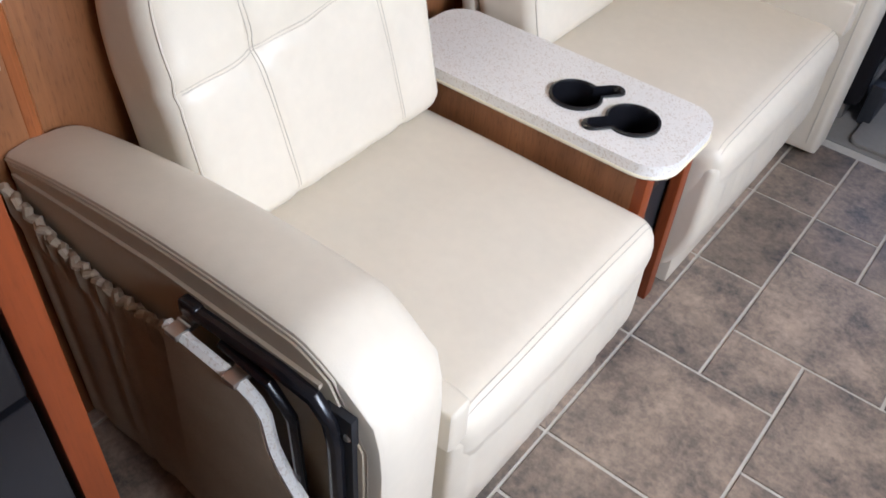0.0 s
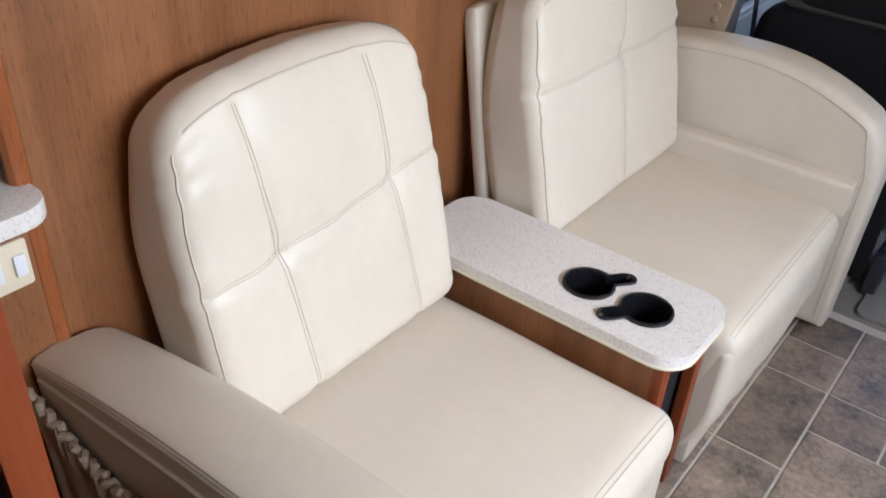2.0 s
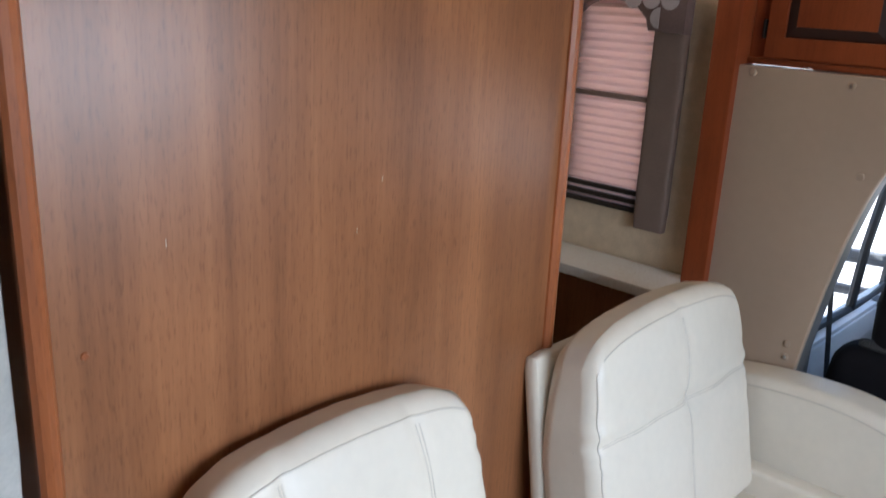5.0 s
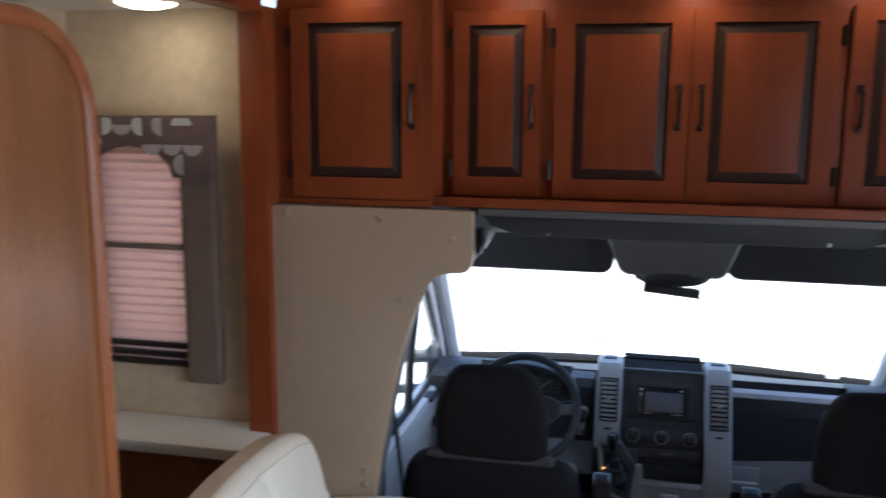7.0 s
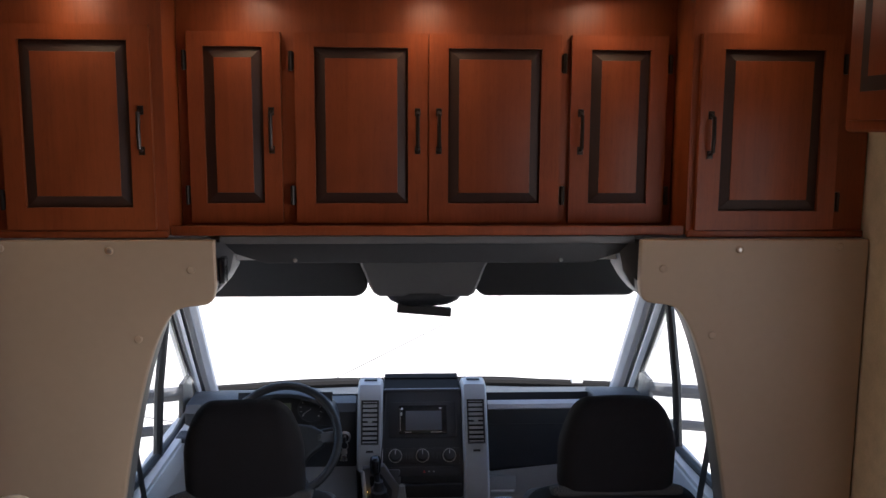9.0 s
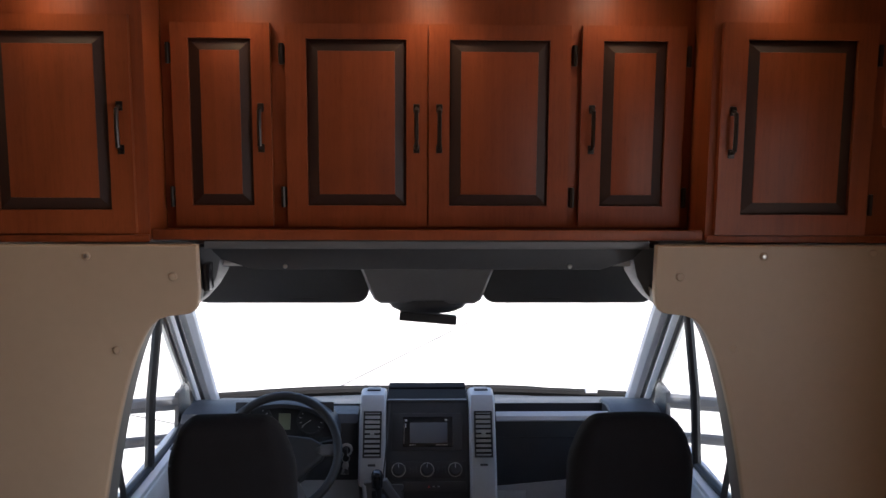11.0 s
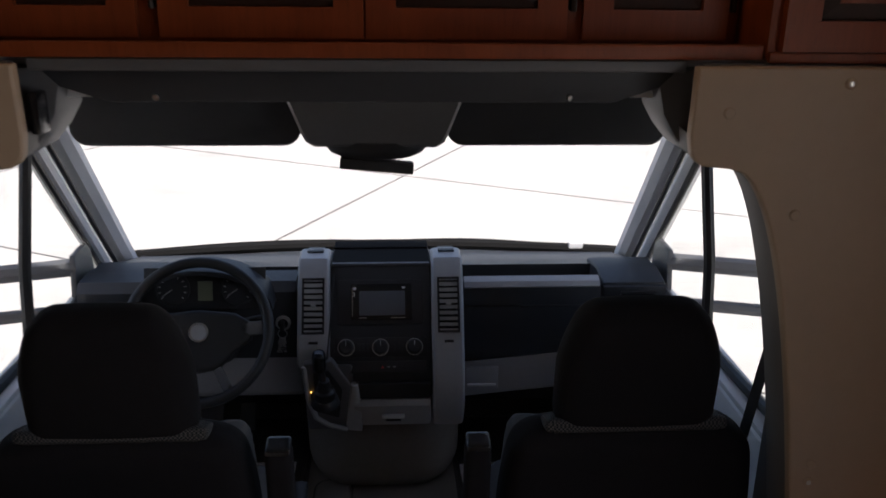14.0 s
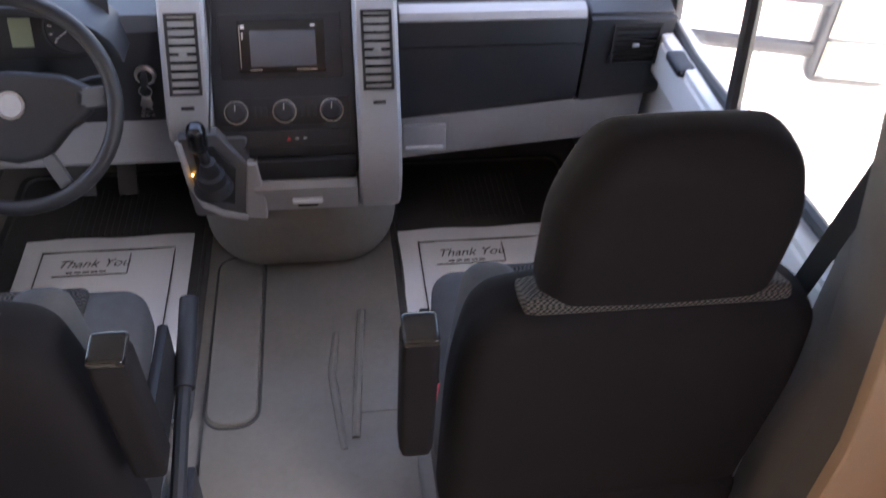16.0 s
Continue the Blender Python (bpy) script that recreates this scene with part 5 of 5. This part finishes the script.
# gear lever
ge = thing("gear_lever", (-0.185, 0.93, 0.45), "black gear lever in a gaiter with a lit indicator", "gear lever")
part("surround", prism([(-0.222, 0.590), (-0.210, 0.470), (-0.184, 0.412), (-0.150, 0.392), (-0.098, 0.382), (-0.082, 0.515), (-0.140, 0.600)], "y", 0.922, 0.955, 0.006, 3), HEADER, ge, "dark grey gear plate")
part("rib", prism([(-0.101, 0.384), (-0.094, 0.362), (-0.052, 0.358), (-0.050, 0.430), (-0.060, 0.520), (-0.083, 0.520)], "y", 0.919, 0.955, 0.010, 3), GREY, ge, "pale grey curved rib")
part("rim", tube([(-0.222, 0.926, 0.580), (-0.212, 0.923, 0.470), (-0.190, 0.922, 0.408), (-0.150, 0.921, 0.382), (-0.096, 0.921, 0.366)], 0.0085, 8), GREY, ge, "pale grey lower rim")
part("gate", prism([(-0.195, 0.560), (-0.188, 0.470), (-0.168, 0.425), (-0.120, 0.410), (-0.108, 0.505), (-0.150, 0.570)], "y", 0.916, 0.924, 0.003), BLACK, ge, "black gate plate")
part("gaiter", lathe([(0.044, 0), (0.038, 0.02), (0.033, 0.025), (0.031, 0.05), (0.023, 0.055), (0.016, 0.09)], Matrix.Translation((-0.160, 0.905, 0.470)) @ pose(0, 0, 0, 14)), BLACK, ge)
part("stick", cyl((-0.162, 0.888, 0.545), (-0.170, 0.880, 0.600), 0.011), BLACK, ge)
part("grip", moved(cushion(0.020, 0.024, 0.036, 0.018, 10), Matrix.Translation((-0.172, 0.878, 0.622)) @ pose(0, 0, 0, 12)), BLACKP, ge, "rounded grip")
part("indicator", box(-0.204, -0.201, 0.9130, 0.9180, 0.498, 0.501), glow("amber_dot", (1.0, 0.5, 0.1), 3), ge)
part("power_lead", tube([(-0.130, 1.112, 0.838), (-0.134, 1.10, 0.815), (-0.140, 1.02, 0.74), (-0.146, 0.975, 0.67), (-0.155, 0.93, 0.59), (-0.150, 0.925, 0.51)], 0.0025, 6), BLACK, ge, "thin hanging cable")
# ignition with keys
ig = thing("ignition_lock", (-0.300, 1.07, 0.65), "ignition lock with a bunch of keys hanging", "ignition")
part("collar", lathe([(0.024, 0), (0.024, 0.006), (0.017, 0.010), (0.0001, 0.010)], pose(-0.298, 1.090, 0.655, 90)), STEEL, ig)
part("barrel", cyl((-0.298, 1.10, 0.655), (-0.298, 1.078, 0.655), 0.016), BLACK, ig)
part("key_head", box(-0.304, -0.292, 1.045, 1.080, 0.640, 0.670, 0.004), BLACK, ig)
part("ring", tube([(-0.298 + 0.014 * math.cos(a), 1.055, 0.632 + 0.014 * math.sin(a)) for a in [2 * math.pi * k / 20 for k in range(20)]], 0.0014, 6, True), STEEL, ig)
for k, a in enumerate((-8, 6, 18)):
    part("key", moved(join(box(-0.009, 0.009, -0.001, 0.001, -0.022, 0.0, 0.0005), box(-0.004, 0.004, -0.001, 0.001, -0.05, -0.022)), Matrix.Translation((-0.298, 1.052 - 0.003 * k, 0.620)) @ pose(0, 0, 0, 0, a)), STEEL, ig)
# steering wheel
sw_c = Vector((-0.505, 0.835, 0.742))
MW = Matrix.Translation(sw_c) @ pose(0, 0, 0, 60)
wh = thing("steering_wheel", sw_c, "black leather four-spoke steering wheel with a plain round badge", "steering wheel")
R = 0.200
part("rim", moved(tube([(R * math.cos(a), R * math.sin(a), 0.0) for a in [2 * math.pi * k / 48 for k in range(48)]], 0.0155, 12, True), MW), BLACK, wh, "padded black rim")
hubp = [(-0.155, 0.025), (-0.10, 0.055), (0.0, 0.066), (0.10, 0.055), (0.155, 0.025), (0.145, -0.02), (0.10, -0.055), (0.055, -0.105), (0.0, -0.115), (-0.055, -0.105), (-0.10, -0.055), (-0.145, -0.02)]
hub = part("hub", moved(prism(hubp, "z", -0.060, -0.012, 0.016, 4), MW), BLACK, wh, "charcoal airbag cover")
part("badge", moved(tube([(0.026 * math.cos(a), 0.026 * math.sin(a), -0.010) for a in [2 * math.pi * k / 28 for k in range(28)]], 0.0022, 6, True), MW), STEEL, hub, "plain chrome ring")
part("badge_disc", moved(lathe([(0.025, -0.013), (0.022, -0.0105), (0.0001, -0.010)]), MW), GREY, hub)
for a0, w in ((176, 0.018), (4, 0.020), (242, 0.014), (298, 0.014)):
    part("spoke", moved(box(0.115, R - 0.006, -w, w, -0.036, -0.012, 0.008), MW @ Matrix.Rotation(radians(a0), 4, "Z")), HEADER, wh, "dark grey spoke")
part("column", cyl(MW @ Vector((0, 0, -0.05)), MW @ Vector((0, 0, -0.34)), 0.05, 16, 0.07), BLACK, wh)
for s in (-1, 1):
    part("stalk", tube([MW @ Vector((s * 0.05, 0.02, -0.09)), MW @ Vector((s * 0.14, 0.045, -0.075)), MW @ Vector((s * 0.175, 0.05, -0.07))], 0.007, 8), BLACK, wh)


# ---- cab seats ----
def cab_seat(x, arm, label):
    t = thing("driver_chair" if x < 0 else "passenger_chair", (x, 0.4, 0), label, "seat", "cab seats")
    hr = lambda q, u: Vector((q.x * (1 - 0.30 * max(0, u[2]) ** 1.6), q.y, q.z))
    head = part("headrest", moved(cushion(0.168, 0.052, 0.145, 0.045, 20, (0, 0.012, 0.008), hr, 0.0008, x), Matrix.Translation((x, 0.150, 0.966)) @ pose(0, 0, 0, 5)), SEATF, t, "wide charcoal cloth headrest")
    for o in (-0.06, 0.06):
        part("post", cyl((x + o, 0.155, 0.79), (x + o, 0.153, 0.86), 0.007, 10), BLACK, t)
        part("post_collar", moved(cushion(0.02, 0.014, 0.006, 0.004, 5), Matrix.Translation((x + o, 0.150, 0.826))), BLACK, t)

    def bk(q, u):
        k = max(0, u[2])
        q.x *= 1 - 0.10 * k ** 2.5
        q.z -= 0.035 * max(0, abs(u[0]) - 0.45) ** 1.5 * k * 2.2
        return q

    part("backrest", moved(cushion(0.278, 0.062, 0.30, 0.05, 24, (0, 0.016, 0), bk, 0.001, x + 2), Matrix.Translation((x, 0.185, 0.545)) @ pose(0, 0, 0, 5)), SEATF, t, "charcoal cloth seat back")
    part("back_insert", moved(cushion(0.190, 0.040, 0.015, 0.012, 12), Matrix.Translation((x, 0.146, 0.836)) @ pose(0, 0, 0, -18)), SEATP, t, "patterned cloth band along the back's top edge")
    for s in (-1, 1):
        part("side_bolster", moved(cushion(0.045, 0.055, 0.235, 0.035, 12), Matrix.Translation((x + s * 0.222, 0.245, 0.56)) @ pose(0, 0, 0, 5, s * -4)), SEATG, t, "grey cloth bolster")
    part("seat_cushion", moved(cushion(0.25, 0.205, 0.075, 0.05, 18, (0, 0, 0.012)), Matrix.Translation((x, 0.420, 0.375)) @ pose(0, 0, 0, 5)), SEATG, t, "grey cloth seat cushion")
    part("cushion_insert", moved(cushion(0.145, 0.175, 0.02, 0.014, 12), Matrix.Translation((x, 0.425, 0.446)) @ pose(0, 0, 0, 5)), SEATP, t, "patterned cloth seat panel")
    part("lower_shroud", moved(cushion(0.262, 0.045, 0.15, 0.03, 12), Matrix.Translation((x, 0.165, 0.20))), SEATF, t, "dark lower back cover")
    part("plinth", box(x - 0.21, x + 0.21, 0.16, 0.54, -0.002, 0.315, 0.015), BLACK, t, "black seat plinth")
    part("rail", box(x - 0.23, x - 0.20, 0.14, 0.58, -0.002, 0.05, 0.004), STEEL, t, "steel seat rail")
    part("rail", box(x + 0.20, x + 0.23, 0.14, 0.58, -0.002, 0.05, 0.004), STEEL, t, "steel seat rail")
    ax = x + arm * 0.328
    ar = part("armrest", moved(cushion(0.027, 0.030, 0.150, 0.014, 10), Matrix.Translation((ax, 0.135, 0.660)) @ pose(0, 0, 0, 6)), SEATF, t, "folded-up charcoal armrest")
    part("end_cap", moved(cushion(0.025, 0.027, 0.008, 0.006, 6), Matrix.Translation((ax, 0.119, 0.812)) @ pose(0, 0, 0, 6)), BLACKP, ar, "glossy black plastic end cap")
    part("buckle", box(x + arm * 0.262 - 0.012, x + arm * 0.262 + 0.012, 0.30, 0.34, 0.36, 0.42, 0.004), BLACK, t)
    part("buckle_button", box(x + arm * 0.262 - 0.010, x + arm * 0.262 + 0.010, 0.302, 0.338, 0.419, 0.426, 0.002), RED, t, "red buckle button")
    part("side_skirt", box(x + arm * 0.262 - 0.012, x + arm * 0.262 + 0.012, 0.18, 0.60, 0.22, 0.36, 0.01), BLACK, t)
    return t


def cloth_pattern():
    m = mat("dotted_seat_cloth", (0.11, 0.108, 0.11), 0.85, 0.1, 30, 0.3, 700)
    n, l = m.node_tree.nodes, m.node_tree.links
    ck = n.new("ShaderNodeTexChecker")
    ck.inputs["Scale"].default_value = 240
    ck.inputs["Color1"].default_value, ck.inputs["Color2"].default_value = (0.085, 0.075, 0.072, 1), (0.014, 0.018, 0.018, 1)
    co_ = n.new("ShaderNodeTexCoord")
    l.new(co_.outputs["Object"], ck.inputs["Vector"])
    l.new(ck.outputs[0], n["Principled BSDF"].inputs["Base Color"])
    return m


SEATP = cloth_pattern()
for cloth in (SEATF, SEATG, SEATP, WIPER):
    cloth.node_tree.nodes["Principled BSDF"].inputs["Specular IOR Level"].default_value = 0.12
cab_seat(-0.518, 1, "charcoal driver's seat with a headrest and folded armrest")
cab_seat(0.545, -1, "charcoal passenger seat with a headrest and folded armrest")
# handbrake beside the driver's seat
hb = thing("handbrake", (-0.24, 0.4, 0.1), "grey handbrake lever beside the driver's seat", "handbrake")
part("lever", tube([(-0.225, 0.20, 0.14), (-0.225, 0.45, 0.22), (-0.222, 0.70, 0.30)], 0.016, 10), DASH, hb)
part("grip", tube([(-0.223, 0.52, 0.243), (-0.222, 0.72, 0.306)], 0.021, 12), DASH, hb, "grey grip")
part("bracket", box(-0.245, -0.205, 0.15, 0.40, 0.0, 0.14, 0.006), DASH, hb)

# ---- cab floor coverings ----
tn = thing("floor_tunnel", (0.0, 0.6, 0.0), "moulded grey rubber floor cover between the seats", "floor cover")
part("sheet", prism(rounded(-0.225, 0.262, 0.02, 1.22, 0.03, 4), "z", -0.001, 0.012, 0.005), RUBBER, tn)
part("raised_pad", prism(rounded(-0.222, -0.102, 0.59, 1.165, 0.045, 6), "z", 0.0, 0.022, 0.008, 3), RUBBER, tn, "raised oblong pad")
part("pad_groove", tube([(x, y, 0.013) for x, y in rounded(-0.226, -0.096, 0.582, 1.172, 0.050, 6)], 0.0032, 6, True), MATBLK, tn, "dark groove round the pad")
part("ridge", tube([(0.160, 0.935, 0.012), (0.152, 0.86, 0.015), (0.136, 0.66, 0.015), (0.127, 0.53, 0.010)], 0.011, 8), RUBBER, tn)
part("ridge", tube([(0.090, 0.86, 0.009), (0.076, 0.72, 0.014), (0.088, 0.60, 0.012), (0.100, 0.50, 0.007)], 0.010, 8), RUBBER, tn)
part("hatch", box(0.125, 0.235, 0.60, 0.86, 0.012, 0.0155, 0.001), RUBBER, tn)
for x0, x1, y0 in ((-0.86, -0.255, 0.60), (0.262, 0.86, 0.60)):
    fm = thing("floor_mat", ((x0 + x1) / 2, 1.0, 0.0), "black ribbed rubber footwell mat", "floor mat", "footwell mats")
    part("sheet", prism(rounded(x0, x1, y0, 1.62, 0.04, 4), "z", -0.001, 0.005, 0.002), MATBLK, fm)
    for k in range(14):
        rx = x0 + 0.18 + 0.018 * k
        part("rib", box(rx, rx + 0.007, 1.31, 1.52, 0.005, 0.009), MATBLK, fm)
    part("edge", tube([(x, y, 0.006) for x, y in rounded(x0 + 0.02, x1 - 0.02, y0 + 0.02, 1.60, 0.04, 4)], 0.006, 6, True), MATBLK, fm)
for px in (-0.62, -0.49):
    pd = thing("pedal", (px, 1.42, 0.1), "black rubber pedal in the driver's footwell", "pedal", "pedals")
    part("pad", moved(box(-0.04 if px < -0.5 else -0.028, 0.04 if px < -0.5 else 0.028, -0.008, 0.008, -0.05, 0.05, 0.006), Matrix.Translation((px, 1.42, 0.13)) @ pose(0, 0, 0, -35)), MATBLK, pd)
    part("arm", tube([(px, 1.43, 0.14), (px, 1.50, 0.25), (px, 1.50, 0.62)], 0.008, 8), BLACK, pd)


def text(body_, size, m, parent, name="writing", shear=0.0):
    cu = bpy.data.curves.new("text", "FONT")
    cu.body, cu.size, cu.shear, cu.align_x = body_, size, shear, "LEFT"
    tmp = bpy.data.objects.new("text", cu)
    scene.collection.objects.link(tmp)
    me = bpy.data.meshes.new_from_object(tmp.evaluated_get(bpy.context.evaluated_depsgraph_get()))
    bpy.data.objects.remove(tmp)
    bm = bmesh.new()
    bm.from_mesh(me)
    bpy.data.meshes.remove(me)
    return part(name, moved(bm, m), INK, parent, "black script lettering", False)


for x0, y1 in ((-0.772, 1.288), (0.283, 1.252)):
    x1, y0 = x0 + 0.468, y1 - 0.62
    pm = thing("paper_floor_mat", ((x0 + x1) / 2, (y0 + y1) / 2, 0.006), "white paper floor mat printed with a thank-you note", "paper mat", "paper floor mats")
    sh = bmesh.new()
    gv = [[sh.verts.new((x0 + (x1 - x0) * i / 12, y0 + (y1 - y0) * k / 12, 0.0105 + 0.003 * math.sin(i * 0.9 + k * 0.4) + (0.006 * ((k - 9) / 3) if k > 9 else 0))) for k in range(13)] for i in range(13)]
    for i in range(12):
        for k in range(12):
            sh.faces.new((gv[i][k], gv[i + 1][k], gv[i + 1][k + 1], gv[i][k + 1]))
    part("sheet", sh, PAPER, pm)
    bx0, bx1, by1, by0 = x0 + 0.055, x1 - 0.048, y1 - 0.055, y0 + 0.06
    zt = 0.0205
    part("border", join(box(bx0, bx1, by1 - 0.003, by1, zt - 0.006, zt - 0.003), box(bx0, bx0 + 0.003, by0, by1 - 0.003, zt - 0.007, zt - 0.004), box(bx1 - 0.003, bx1, by0, by1 - 0.003, zt - 0.007, zt - 0.004)), INK, pm, "thin black border", False)
    text("Thank You", 0.044, Matrix.Translation((x0 + 0.105, y1 - 0.125, 0.0185)), pm, shear=0.35)
    part("small_print", join(*[box(x0 + 0.135 + 0.022 * k, x0 + 0.135 + 0.022 * k + 0.017, y1 - 0.146, y1 - 0.141, 0.0165, 0.0175) for k in range(5)]), INK, pm, "unreadable small print as bars", False)
    part("note_edge", join(box(x0 + 0.297, x0 + 0.300, y1 - 0.155, y1 - 0.075, 0.0165, 0.018), box(x0 + 0.10, x0 + 0.297, y1 - 0.158, y1 - 0.155, 0.0165, 0.018)), INK, pm, "printed card outline", False)

# ---- outside: concrete yard ----
struct("ground", box(-400, 400, -300, 500, -1.0, -0.95), CONCRETE, "wide pale concrete yard", "ground", False)
for k in range(-6, 7):
    struct("slab_joint", box(-60, 60, 4.2 + 4.2 * k - 0.011, 4.2 + 4.2 * k + 0.011, -0.95, -0.946), JOINT, "dark saw-cut joint between slabs", "ground", False).data.transform(Matrix.Rotation(radians(-27), 4, "Z"))
    struct("slab_joint", box(0.73 + 4.75 * k - 0.011, 0.73 + 4.75 * k + 0.011, -40, 80, -0.9485, -0.9445), JOINT, "dark saw-cut joint between slabs", "ground", False).data.transform(Matrix.Rotation(radians(-27), 4, "Z"))

# ---- floor tiles ----
U, TX, TY = 0.178, -0.348, -1.464
floor = tagged(new("floor"), "brown stone-look vinyl floor in three tile sizes", "floor", "", "structure")
used, laid = set(), []
preset = [(0, 0, 2, 2), (1, 2, 1, 1), (0, 2, 1, 2), (1, 3, 2, 2), (0, 4, 1, 2), (1, 5, 1, 1), (2, 1, 2, 2), (2, 0, 1, 1), (2, 5, 2, 2), (3, 3, 1, 2)]
lo_i, hi_i, lo_k, hi_k = -8, 8, -19, 8
rt = random.Random(11)


def free(i, k, w, h):
    return all((a, b) not in used for a in range(i, i + w) for b in range(k, k + h))


def lay(i, k, w, h):
    used.update((a, b) for a in range(i, i + w) for b in range(k, k + h))
    laid.append((i, k, w, h))


for p in preset:
    lay(*p)
for k in range(lo_k, hi_k):
    for i in range(lo_i, hi_i):
        if (i, k) in used:
            continue
        opts = [o for o in ((2, 2), (1, 2), (2, 1), (2, 2), (1, 2)) if free(i, k, *o)]
        pick = rt.choice(opts) if opts and rt.random() > 0.15 else (1, 1)
        lay(i, k, *pick)
tile_mesh = {}
for i, k, w, h in laid:
    x0, x1, y0, y1 = TX + i * U, TX + (i + w) * U, TY + k * U, TY + (k + h) * U
    if x0 < -1.75 or x1 > HALF or y1 > 0.0:
        x0, x1, y1 = max(x0, -1.75), min(x1, HALF), min(y1, -0.002)
        if x1 - x0 < 0.03 or y1 - y0 < 0.03:
            continue
    b = box(x0 + 0.004, x1 - 0.004, y0 + 0.004, y1 - 0.004, -0.006, 0.0, 0.0015, 1)
    ob = obj("tile", b, TILE, False)
    ob.parent = floor
